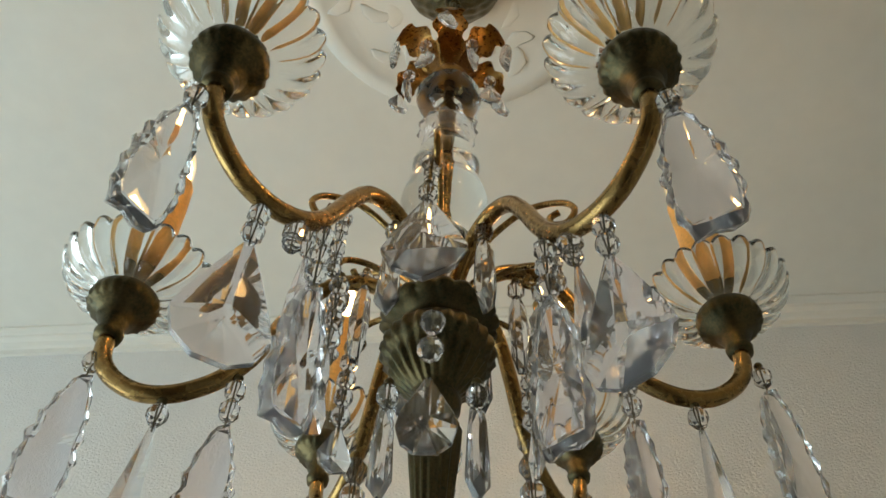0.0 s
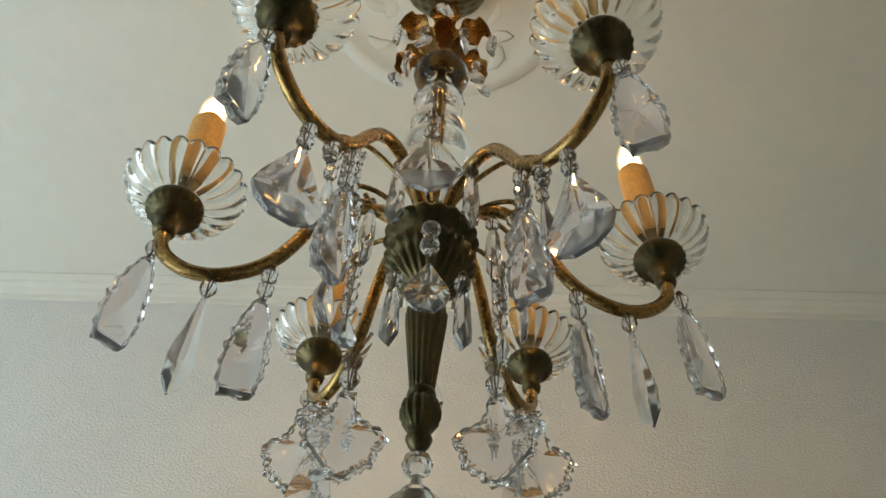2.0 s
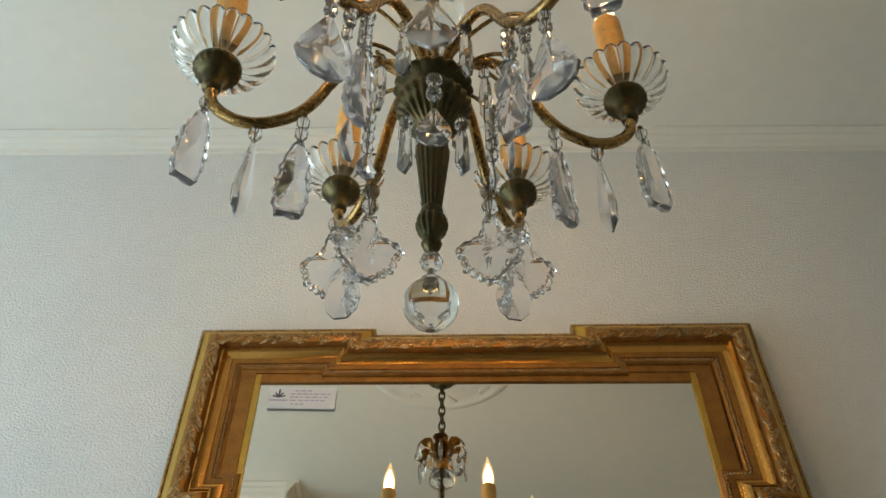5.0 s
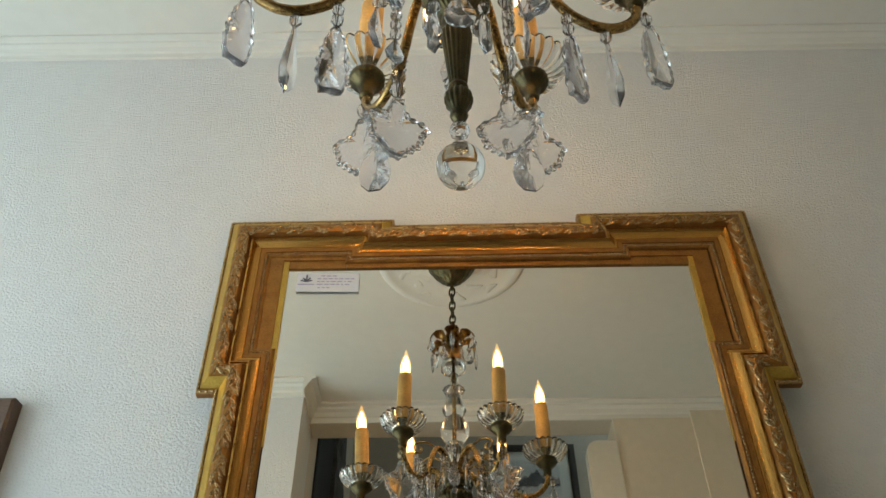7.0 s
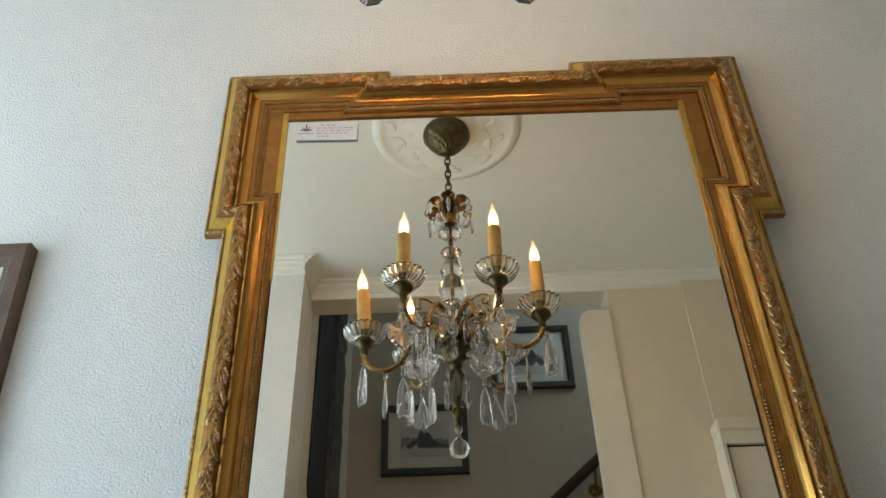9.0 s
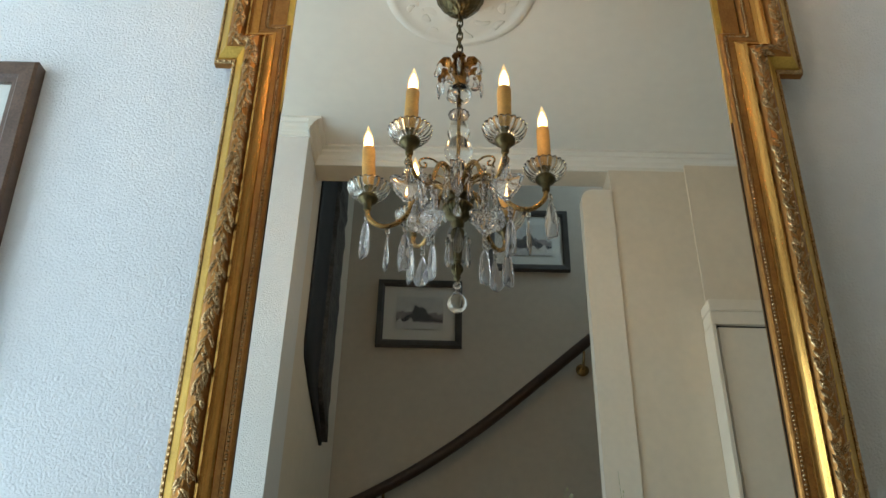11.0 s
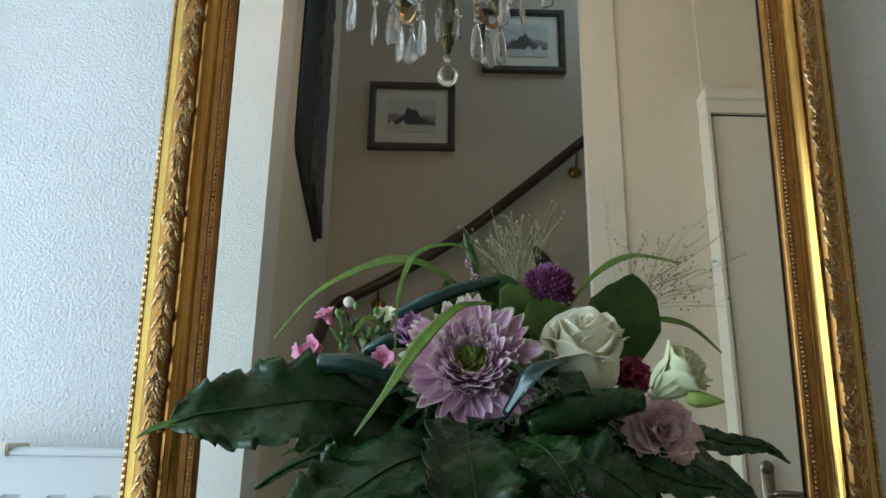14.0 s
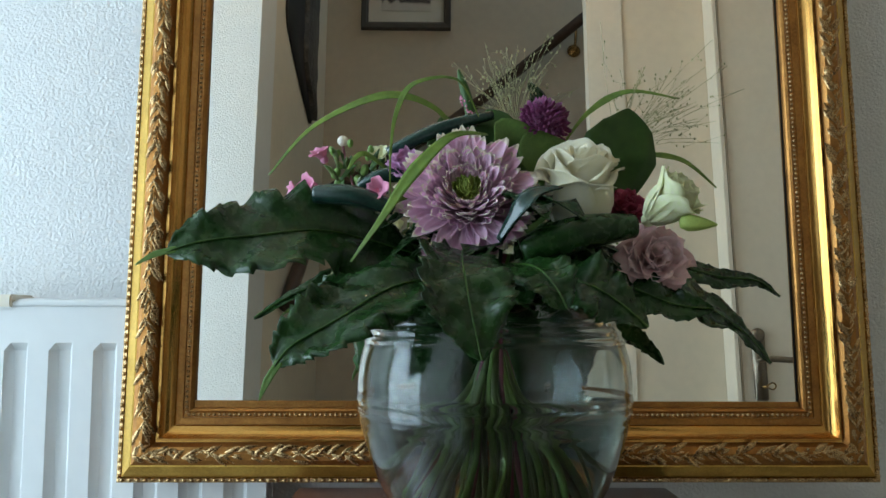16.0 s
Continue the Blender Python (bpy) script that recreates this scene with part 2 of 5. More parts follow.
# unseen end wall, added and kept grey so it throws less light back
block("wall_east", 1.6, -1.3, 0.0, 1.75, 0.05, CEIL, GREYWALL, "unseen grey end wall closing the hall")
# opposite side: stucco pier, stair opening, partition, door wall
block("wall_south_pier", -2.0, -1.36, 0.0, -0.535, -1.16, CEIL, STUCCO, "bright white stucco wall beside the stair opening")
block("wall_stair_return", -0.75, -2.48, 0.0, -0.537, -1.362, 3.9, PLASTER, "cream plaster side wall of the stairwell")
block("wall_stair_back", -0.75, -2.62, 0.0, 1.9, -2.482, 3.9, GREYWALL, "grey painted stairwell wall")
block("wall_stair_side", 1.5, -2.48, 0.0, 1.7, -1.45, 3.9, GREYWALL, "grey painted stairwell side wall")
block("wall_stair_lintel", -0.535, -1.40, 2.645, 1.75, -1.31, 3.9, PLASTER, "plaster wall above the stair opening")
block("ceiling_stairwell", -0.75, -2.62, 3.9, 1.9, -1.3, 4.0, CEILING, "white stairwell ceiling", "ceiling")
block("wall_partition", 0.472, -1.43, 0.0, 0.731, -1.30, 2.645, PLASTER, "cream painted partition wall")
block("wall_door_above", 0.731, -1.43, 2.118, 1.6, -1.295, 2.70, PLASTER, "cream plaster wall above the door")
block("wall_door_side", 1.62, -1.43, 0.0, 1.75, -1.225, 2.118, PLASTER, "cream plaster wall beside the door")

# rounded white board at the stair opening
bb = bmesh.new()
pts = [(0.375, 0.0), (0.4775, 0.0), (0.4775, 2.560)] + [(0.415 - 0.04 * math.sin(a), 2.520 + 0.04 * math.cos(a)) for a in (radians(k * 15) for k in range(7))]
fr = [bb.verts.new((x, -1.300, z)) for x, z in pts]
bk = [bb.verts.new((x, -1.345, z)) for x, z in pts]
bb.faces.new(fr)
bb.faces.new(bk[::-1])
for i in range(len(pts)):
    bb.faces.new((fr[i], bk[i], bk[(i + 1) % len(pts)], fr[(i + 1) % len(pts)]))
tagged(part("trim_stair_board", bb, WHITE, smooth=False, m=pose(-0.004, 0.006, 0)), "white painted upright board with a rounded top corner", "trim", kind="structure")


def cornice(name, a, b, inward, label="white stepped plaster cornice", top=CEIL, run=0.043, drop=0.032):
    """A stepped cornice from a to b (x, y); inward: the way the room lies."""
    prof = [(0.0, -drop), (0.006, -drop), (0.008, -drop * 0.72), (0.013, -drop * 0.66), (0.018, -drop * 0.45), (run * 0.62, -drop * 0.33), (run * 0.66, -drop * 0.2), (run, -drop * 0.14), (run, 0.0), (0.0, 0.0)]
    bm = bmesh.new()
    rings = [[bm.verts.new((p[0] + inward[0] * d, p[1] + inward[1] * d, top - 0.0005 + h)) for d, h in prof] for p in (a, b)]
    n = len(prof)
    for i in range(n):
        bm.faces.new((rings[0][i], rings[0][(i + 1) % n], rings[1][(i + 1) % n], rings[1][i]))
    bm.faces.new(rings[0])
    bm.faces.new(rings[1][::-1])
    return tagged(part(name, bm, CEILING, smooth=False), label, "cornice", kind="structure")


cornice("trim_cornice_north", (-1.9, WALL_Y), (1.6, WALL_Y), (0, -1))
cornice("trim_cornice_pier", (-1.9, -1.16), (-0.535, -1.16), (0, 1), run=0.04, drop=0.055)
cornice("trim_cornice_return", (-0.535, -1.12), (-0.535, -1.31), (1, 0), run=0.04, drop=0.055)
cornice("trim_cornice_south", (-0.53, -1.31), (1.6, -1.31), (0, 1), run=0.045, drop=0.06)

# ---- door ----
door = thing("door_1", pose(0.722, -1.225, 0), "cream painted panelled door, closed, with a nickel handle", "door", kind="structure")
part("leaf", box(0.008, -0.045, 0.005, 0.85, -0.006, 2.03, 0.003), WHITE, door, smooth=False)
# near-black strips give the shade in the gap round the leaf
part("gap", box(0.002, -0.05, 0.0, 0.0085, -0.012, 2.036), GAP_SHADE, door, smooth=False)
part("gap", box(0.008, -0.05, 2.0305, 0.85, -0.012, 2.036), GAP_SHADE, door, smooth=False)
part("casing", box(-0.010, -0.0735, 0.0, 0.002, 0.004, 2.036, 0.0015), WHITE, door, smooth=False)
part("casing", box(-0.010, -0.0695, 2.0365, 0.90, 0.004, 2.078, 0.0015), WHITE, door, smooth=False)
part("architrave", box(-0.012, -0.0695, 2.0785, 0.92, 0.010, 2.116, 0.003), WHITE, door, smooth=False)
plate = part("handle_plate", box(0.037, -0.005, 0.86, 0.071, 0.004, 1.033, 0.003), NICKEL, door, "worn nickel back plate")
cap = lathe([(0.017, -0.0045), (0.017, 0.0045), (0.0, 0.0055)], 20)
part("plate_top", cap, NICKEL, plate, m=pose(0.054, 0.0, 1.030, -90))
part("lever", tube(spline([(0.054, 0.002, 0.964), (0.054, 0.035, 0.964), (0.069, 0.042, 0.964), (0.10, 0.042, 0.963), (0.15, 0.040, 0.960)], 5), [0.006] * 5 + [0.0065] * 5 + [0.008] * 11, 12), NICKEL, plate)
part("key", tube([(0.054, 0.002, 0.895), (0.054, 0.03, 0.895)], 0.004, 8), BRASS, plate)
part("key_bow", tube(spline([(0.054, 0.03, 0.895), (0.069, 0.034, 0.905), (0.077, 0.036, 0.897), (0.069, 0.034, 0.888), (0.054, 0.03, 0.895)], 5), 0.002, 6), BRASS, plate)

# ---- stairwell: rail, pictures, timber ----
rail = thing("handrail", pose(0, -2.40, 0), "dark oak stair handrail on round brass brackets", "handrail")
part("rail", tube(spline([(1.15, 0, 3.0), (0.57, 0, 2.506), (0.335, 0, 2.303), (0.088, 0, 2.097), (-0.148, 0, 1.930), (-0.376, 0, 1.798), (-0.470, 0, 1.752), (-0.498, 0.05, 1.685), (-0.503, 0.26, 1.558), (-0.508, 0.50, 1.385), (-0.515, 0.8, 1.15)], 6), 0.024, 12), RAILWOOD, rail)
for x, z in ((0.552, 2.397), (-0.307, 1.765)):
    br = part("bracket", lathe([(0.0, 0.0), (0.028, 0.002), (0.03, 0.008), (0.022, 0.016), (0.012, 0.02), (0.0, 0.021)], 20), BRASS, rail, "round brass wall bracket", m=pose(x, -0.08, z, -90))
    part("arm", tube(spline([(0, 0, 0.015), (0, -0.02, 0.05), (0, -0.07, 0.075)], 4), 0.006, 8), BRASS, br)


def picture(x0, z0, x1, z1, y, border, mount, turn=0, label="framed grey landscape print in a dark frame with pale mount", motif=0, wood=FRAMEWOOD):
    w, h = x1 - x0, z1 - z0
    t = thing("picture", pose((x0 + x1) / 2, y, (z0 + z1) / 2, 0, 0, turn), label, "picture", "pictures on the stairwell wall" if turn else "")
    poly = [(-w / 2, -h / 2), (-w / 2, h / 2), (w / 2, h / 2), (w / 2, -h / 2)]
    part("frame", moulding(poly, [(0, -0.02), (0, 0.004), (0.004, 0.008), (border * 0.7, 0.006), (border * 0.8, 0.002), (border, 0.0), (border, -0.012)]), wood, t, smooth=False)
    part("mount", box(-w / 2 + border - 0.002, 0.008, -h / 2 + border - 0.002, w / 2 - border + 0.002, 0.014, h / 2 - border + 0.002), MAT_BOARD, t, smooth=False)
    iw, ih = w / 2 - border - mount, h / 2 - border - mount
    pr = part("print", box(-iw, 0.004, -ih, iw, 0.0075, ih), PHOTO_LIGHT, t, "grey landscape photograph", smooth=False)
    # grey hills, a dark clump of trees and buildings, pale foreground
    n = 30
    for k, mat in enumerate((PHOTO, PHOTO_DARK, PHOTO_LIGHT)):
        bm = bmesh.new()
        base = -ih * (0.60, 0.52, 0.97)[k]
        lo, hi = [], []
        for i in range(n + 1):
            u = i / n
            x = iw * 0.98 * (2 * u - 1)
            wob = noise.noise((i * 0.45 + motif * 7, k * 3.1, 0.5))
            rise = (0.62 + 0.25 * wob, 0.10 + 1.05 * math.exp(-((u - 0.52) / 0.24) ** 2) * (0.8 + 0.5 * wob), 0.36 + 0.5 * wob)[k]
            lo.append(bm.verts.new((x, 0.0036 - k * 0.0002, base)))
            hi.append(bm.verts.new((x, 0.0036 - k * 0.0002, base + ih * max(0.04, rise))))
        for i in range(n):
            bm.faces.new((lo[i], lo[i + 1], hi[i + 1], hi[i]))
        part("hills", bm, mat, pr, smooth=False)
    gl = part("glazing", box(-w / 2 + border, 0.001, -h / 2 + border, w / 2 - border, 0.0025, h / 2 - border), CLEAR, t, smooth=False)
    gl.visible_shadow = False
    return t


# the glazing side of picture() faces -y; these two face +y
picture(-0.385, 2.49, 0.010, 2.83, -2.462, 0.032, 0.055, 180)
picture(0.135, 2.90, 0.529, 3.24, -2.462, 0.032, 0.05, 180, motif=1)
picture(-1.27, 1.33, -0.727, 1.860, 0.030, 0.036, 0.07, 0, "picture in a dark brown wooden frame with white mount", motif=2, wood=FRAMEBROWN)

tim = thing("timber_carving", pose(-0.536, 0, 0), "long blackened rough timber ornament on the stairwell wall", "wall ornament")


def slab(y_left, y_right, z0, z1, thick, rough, seed, n=44):
    """An upright slab on the wall; its foot runs to a point at the right side."""
    bm = bmesh.new()
    rows = []
    for i in range(n + 1):
        u = i / n
        z = z0 + u * (z1 - z0)
        foot = max(0.0, 1 - u * 13.0) ** 1.3
        right = y_right + rough * noise.noise((z * 11, seed, 0)) + rough * 0.7 * noise.noise((z * 37, seed, 4))
        left = y_left + (y_right - y_left) * foot * 0.98 + rough * 0.4 * noise.noise((z * 13, seed + 3, 0))
        th = thick + rough * 0.5 * noise.noise((z * 16, seed + 5, 0))
        rows.append([bm.verts.new((x, left + (right - left) * f, z)) for x, f in ((0.0, 0.0), (th * 0.8, 0.04), (th, 0.35), (th * 0.9, 0.7), (th * 0.8, 0.96), (0.0, 1.0))])
    for a, b in zip(rows, rows[1:]):
        for k in range(5):
            bm.faces.new((a[k], a[k + 1], b[k + 1], b[k]))
        bm.faces.new((a[5], a[0], b[0], b[5]))
    bm.faces.new(rows[0])
    bm.faces.new(rows[-1])
    return bm


# black slab stands in for the shadow the plank throws on the wall
part("backboard", slab(-1.50, -2.06, 1.90, 3.80, 0.012, 0.006, 1.0), SHADOW_BLACK, tim, "black slab in place of the plank's shadow on the wall")
part("plank", slab(-1.80, -2.07, 1.915, 3.80, 0.034, 0.018, 8.0), BLACKWOOD, tim, smooth=False)

# ---- radiator ----
rad = thing("radiator", pose(0, -0.022, 0), "white enamelled panel radiator with vertical flutes", "radiator")
RX0, RX1, RT, RB = -1.40, -0.262, 0.952, 0.30
bm = bmesh.new()
pitch = 0.0508
prof = []
x = RX0
while x < RX1 - pitch:
    prof += [(x, 0.0), (x + 0.0225, 0.0), (x + 0.0305, 0.010), (x + 0.0435, 0.010), (x + 0.0495, 0.0)]
    x += pitch
prof.append((RX1, 0.0))
rows = []
for z, k in ((RB, 0), (RB + 0.05, 0), (RB + 0.06, 1), (RT - 0.06, 1), (RT - 0.051, 0), (RT - 0.010, 0)):
    rows.append([bm.verts.new((px, py * k, z)) for px, py in prof])
rows.append([bm.verts.new((px, 0.004, RT - 0.002)) for px, py in prof])
rows.append([bm.verts.new((px, 0.018, RT)) for px, py in prof])
rows.append([bm.verts.new((px, 0.020, RB)) for px, py in prof])
for a, b in zip(rows, rows[1:]):
    for i in range(len(prof) - 1):
        bm.faces.new((a[i], a[i + 1], b[i + 1], b[i]))
part("panel", bm, RADIATOR, rad, smooth=False)
part("top_rib", box(RX0, -0.003, RT - 0.0085, RX1, 0.0035, RT - 0.004, 0.001), RADIATOR, rad, smooth=False)
part("back_panel", box(RX0, 0.03, RB, RX1, 0.045, RT - 0.01, 0.002), RADIATOR, rad, smooth=False)
part("bracket_clip", box(-0.62, -0.006, RT - 0.010, -0.556, 0.05, RT + 0.004, 0.002), WHITE, rad, "white plastic wall clip", smooth=False)

# ---- mirror, leaning back against the wall ----
mir = thing("wall_mirror", pose(0, 0, 1.5, -3.343), "tall mirror in stepped carved gilt frame leaning against wall", "mirror")
ZB, ZE, ZT, ZM = -0.7525, 0.356, 0.7035, 0.690
XO, XE, XS = 0.4220, 0.4505, 0.161
OUT = [(-XO, ZB), (-XO, ZE), (-XE, ZE), (-XE, ZT), (-XS, ZT), (-XS, ZM), (XS, ZM), (XS, ZT + 0.006), (XE + 0.009, ZT + 0.006), (XE + 0.009, ZE), (XO, ZE), (XO, ZB)]
GX, GB, GT = 0.340, -0.664, 0.601


SET = pose(0, -0.003, 0.001, 0, -0.10, -0.25)  # the frame sits slightly askew on the glass


def ribbon(name, profile, mat, label=""):
    return part(name, moulding(OUT, profile), mat, mir, label, smooth=False, m=SET)


ribbon("back_edge", [(0.012, -0.008), (0.0, -0.006), (0.0, 0.006)], GILT_BROWN, "brown outer edge of the frame")
ribbon("outer_rim", [(0.0, 0.006), (0.001, 0.009), (0.005, 0.010), (0.0058, 0.008)], GILT_OLD, "worn gilt rope rim")
ribbon("flat_band", [(0.0058, 0.008), (0.0075, 0.0115), (0.0125, 0.0165), (0.0190, 0.0225), (0.0205, 0.0225)], GILT_FLAT, "yellow gilt flat band")
ribbon("leaf_ground", [(0.0205, 0.0225), (0.026, 0.0270), (0.033, 0.0285), (0.040, 0.0255), (0.0445, 0.0170)], GILT_BROWN, "brown ground behind the carved leaves")
ribbon("cove", [(0.0445, 0.0170), (0.0465, 0.0170), (0.0472, 0.0200), (0.0484, 0.0203), (0.0490, 0.0190), (0.0497, 0.0174), (0.0506, 0.0158), (0.0517, 0.0142), (0.0530, 0.0127), (0.0545, 0.0114), (0.0562, 0.0103), (0.0580, 0.0094), (0.0600, 0.0087), (0.0612, 0.0085), (0.0618, 0.0074), (0.0625, 0.0070)], GILT, "polished gilt cove")
ribbon("inner_flat", [(0.0625, 0.0070), (0.0630, 0.0085), (0.0700, 0.0080), (0.0705, 0.0060)], GILT_BROWN, "brown gilt flat")
ribbon("bead_ground", [(0.0705, 0.0060), (0.0755, 0.0060), (0.0775, 0.0072), (0.0800, 0.0055), (0.0812, 0.0030), (0.0818, -0.0015)], GILT_BROWN, "brown gilt bead channel")
# flat fillets between the stepped moulding and the glass
opening = [(-GX, GB), (-GX, GT), (GX, GT), (GX, GB)]
for x0, z0, x1, z1, h, mt in ((-0.3485, ZE - 0.085, -GX + 0.001, GT + 0.016, 0.0035, GILT_FLAT), (GX - 0.001, ZE - 0.085, 0.3485, GT + 0.016, 0.0035, GILT_FLAT),
                              (-GX, GT - 0.001, -XS - 0.08, GT + 0.016, 0.0035, GILT_BROWN), (XS + 0.08, GT - 0.001, GX, GT + 0.016, 0.0035, GILT_BROWN),
                              (-0.375, ZE - 0.085, -0.3485, GT + 0.016, 0.0055, GILT_BROWN), (0.3485, ZE - 0.085, 0.375, GT + 0.016, 0.0055, GILT_BROWN),
                              (-0.375, GT + 0.016, 0.375, GT + 0.03, 0.0055, GILT_BROWN), (-XS - 0.0795, GT - 0.0005, XS + 0.0795, GT + 0.0158, 0.0040, GILT_BROWN),
                              (-GX, GB - 0.014, GX, GB + 0.0008, 0.0045, GILT_BROWN)):
    part("corner_fillet", box(x0, -h, z0, x1, 0.004, z1), mt, mir, "flat gilt fillet", smooth=False)
part("black_edge", moulding(opening, [(-0.001, 0.0016), (0.0, 0.0014), (0.0003, 0.0009), (0.0006, 0.0004)]), DARKEDGE, mir, "thin black edge round the glass", smooth=False)
part("glass", box(-GX - 0.012, 0.0, GB - 0.012, GX + 0.012, 0.004, GT + 0.012), MIRROR, mir, "clear silvered mirror glass", smooth=False)
part("backing", box(-0.40, 0.0045, -0.73, 0.40, 0.009, 0.66), DARKWOOD, mir, smooth=False)

# carved leaves: two overlapping rows along the band
rnd = random.Random(3)
verts, faces = [], []


def carved(c, d, nrm, h, length, width, rise):
    """One pointed, ridged leaf lying along d on the frame."""
    k = len(verts)
    side = Vector((-d.y, d.x))
    tip, root = c + d * length * 0.55, c - d * length * 0.45
    mid = c - d * length * 0.05
    quarter = c + d * length * 0.3
    for p, up in ((root, 0.0), (mid - side * width * 0.5, 0.0), (mid, rise), (mid + side * width * 0.5, 0.0), (quarter - side * width * 0.3, rise * 0.35), (quarter, rise * 1.15), (quarter + side * width * 0.3, rise * 0.35), (tip, rise * 0.2)):
        verts.append((p.x, -h - up, p.y))
    for f in ((0, 1, 2), (0, 2, 3), (1, 4, 5, 2), (2, 5, 6, 3), (4, 7, 5), (5, 7, 6)):
        faces.append(tuple(k + i for i in f))


def pick(poly, d, step):
    return along(offset_ring(poly, d), step)


flip = 1
for c, d, nrm in pick(OUT, 0.0325, 0.0058):
    flip = -flip
    wav = 0.0022 * math.sin((c.x + c.y) * 150)
    for j in range(2):
        q = Vector((d.x, d.y))
        q.rotate(Matrix.Rotation(flip * radians(rnd.uniform(12, 40)), 2))
        carved(c + nrm * (flip * rnd.uniform(0.001, 0.0065) + wav) + d * rnd.uniform(-0.005, 0.005), q, nrm, 0.0252 - 0.0008 * j, rnd.uniform(0.018, 0.028), rnd.uniform(0.0055, 0.0085), rnd.uniform(0.0032, 0.0058))
    if rnd.random() < 0.35:
        o = c + nrm * rnd.uniform(-0.007, 0.007)
        for j in range(3):
            q = Vector((d.x, d.y))
            q.rotate(Matrix.Rotation(radians(120 * j + 20), 2))
            carved(o, q, nrm, 0.0270, 0.0045, 0.0040, 0.0042)
me = bpy.data.meshes.new("carved_leaves")
me.from_pydata(verts, [], faces)
me.shade_smooth()
me.materials.append(GILT_OLD)
leafband = new("carved_leaves", me)
leafband.parent = mir
leafband.matrix_basis = SET
tagged(leafband, "worn gilt carved laurel leaves", kind="stuff")


def beads(name, d, step, r, h, mat, label, stretch=1.0):
    vs, fs = [], []
    base = [(1, 0, 0), (0.5, 0.87, 0), (-0.5, 0.87, 0), (-1, 0, 0), (-0.5, -0.87, 0), (0.5, -0.87, 0)]
    for c, dv, nrm in pick(OUT, d, step):
        k = len(vs)
        for u, w, _ in base:
            q = c + dv * u * r * stretch + nrm * w * r
            vs.append((q.x, -h, q.y))
        for u, w, _ in base:
            q = c + dv * u * r * stretch * 0.6 + nrm * w * r * 0.6
            vs.append((q.x, -h - r * 0.8, q.y))
        vs.append((c.x, -h - r, c.y))
        for i in range(6):
            j = (i + 1) % 6
            fs.append((k + i, k + j, k + 6 + j, k + 6 + i))
            fs.append((k + 6 + i, k + 6 + j, k + 12))
    m2 = bpy.data.meshes.new(name)
    m2.from_pydata(vs, [], fs)
    m2.shade_smooth()
    m2.materials.append(mat)
    ob = new(name, m2)
    ob.parent = mir
    ob.matrix_basis = SET
    return tagged(ob, label, kind="stuff")


beads("bead_string", 0.0735, 0.0056, 0.0022, 0.0062, GILT_OLD, "string of small gilt beads")
beads("rope_rim", 0.0030, 0.0085, 0.0030, 0.0085, GILT_OLD, "worn gilt rope-pattern rim", 1.15)

# price card on the glass; its writing cannot be read
card = thing("price_card", pose(-0.270, 0.0325, 2.0685, -3.343, 1.1, 0), "small white price card with handwriting stuck on the mirror", "card")
part("sheet", box(-0.0525, -0.004, -0.0195, 0.0525, -0.0015, 0.0195, 0.0006), CARD, card, smooth=False)
em = bmesh.new()
for a in range(5):
    q = radians(90 + (a - 2) * 38)
    box(-0.0012, -0.0046, 0.0, 0.0012, -0.0042, 0.010 if a != 2 else 0.014, 0.0, em)
    em.verts.ensure_lookup_table()
    for v in em.verts[-8:]:
        x, z = v.co.x, v.co.z
        v.co.x, v.co.z = x * math.sin(q) + z * math.cos(q) - 0.036, -x * math.cos(q) + z * math.sin(q) + 0.001
part("emblem", em, INK, card, "small dark emblem", smooth=False)
part("writing_bar", box(-0.050, -0.0046, -0.006, -0.022, -0.0042, -0.004), INK2, card, smooth=False)
rnd = random.Random(11)
for z, x0, x1 in ((0.013, -0.012, 0.014), (0.007, -0.018, 0.044), (0.001, -0.018, 0.040), (-0.005, -0.018, 0.036), (-0.012, -0.016, 0.006)):
    x = x0
    while x < x1:
        w = rnd.uniform(0.004, 0.010)
        part("writing_bar", box(x, -0.0046, z - 0.0009, min(x1, x + w), -0.0042, z + 0.0009), INK2, card, smooth=False)
        x += w + 0.0025

# ---- side table under the mirror ----
tab = thing("side_table", pose(-0.0175, -0.25, 0), "small reddish polished wooden side table with moulded edge", "table")
TT, TX, TY = 0.744, 0.2065, 0.205
part("top", box(-TX, -TY, TT - 0.014, TX, TY, TT, 0.004), TABLEWOOD, tab)
part("edge_moulding", box(-TX + 0.010, -TY + 0.010, TT - 0.026, TX - 0.010, TY - 0.010, TT - 0.0145, 0.004), TABLEWOOD, tab)
for x0, y0, x1, y1 in ((-TX + 0.035, -TY + 0.024, TX - 0.035, -TY + 0.042), (-TX + 0.035, TY - 0.042, TX - 0.035, TY - 0.024), (-TX + 0.024, -TY + 0.043, -TX + 0.042, TY - 0.043), (TX - 0.042, -TY + 0.043, TX - 0.024, TY - 0.043)):
    part("apron", box(x0, y0, TT - 0.115, x1, y1, TT - 0.0265, 0.002), TABLEWOOD, tab, smooth=False)
leg = None
for sx in (-1, 1):
    for sy in (-1, 1):
        m = pose(sx * (TX - 0.032), sy * (TY - 0.032), 0)
        leg = again(leg, tab, m) if leg else part("leg", lathe([(0.0, 0.0), (0.012, 0.0), (0.014, 0.02), (0.010, 0.05), (0.013, 0.30), (0.017, 0.55), (0.012, 0.58), (0.018, 0.60), (0.018, TT - 0.027), (0.0, TT - 0.027)], 20), TABLEWOOD, tab, m=m)

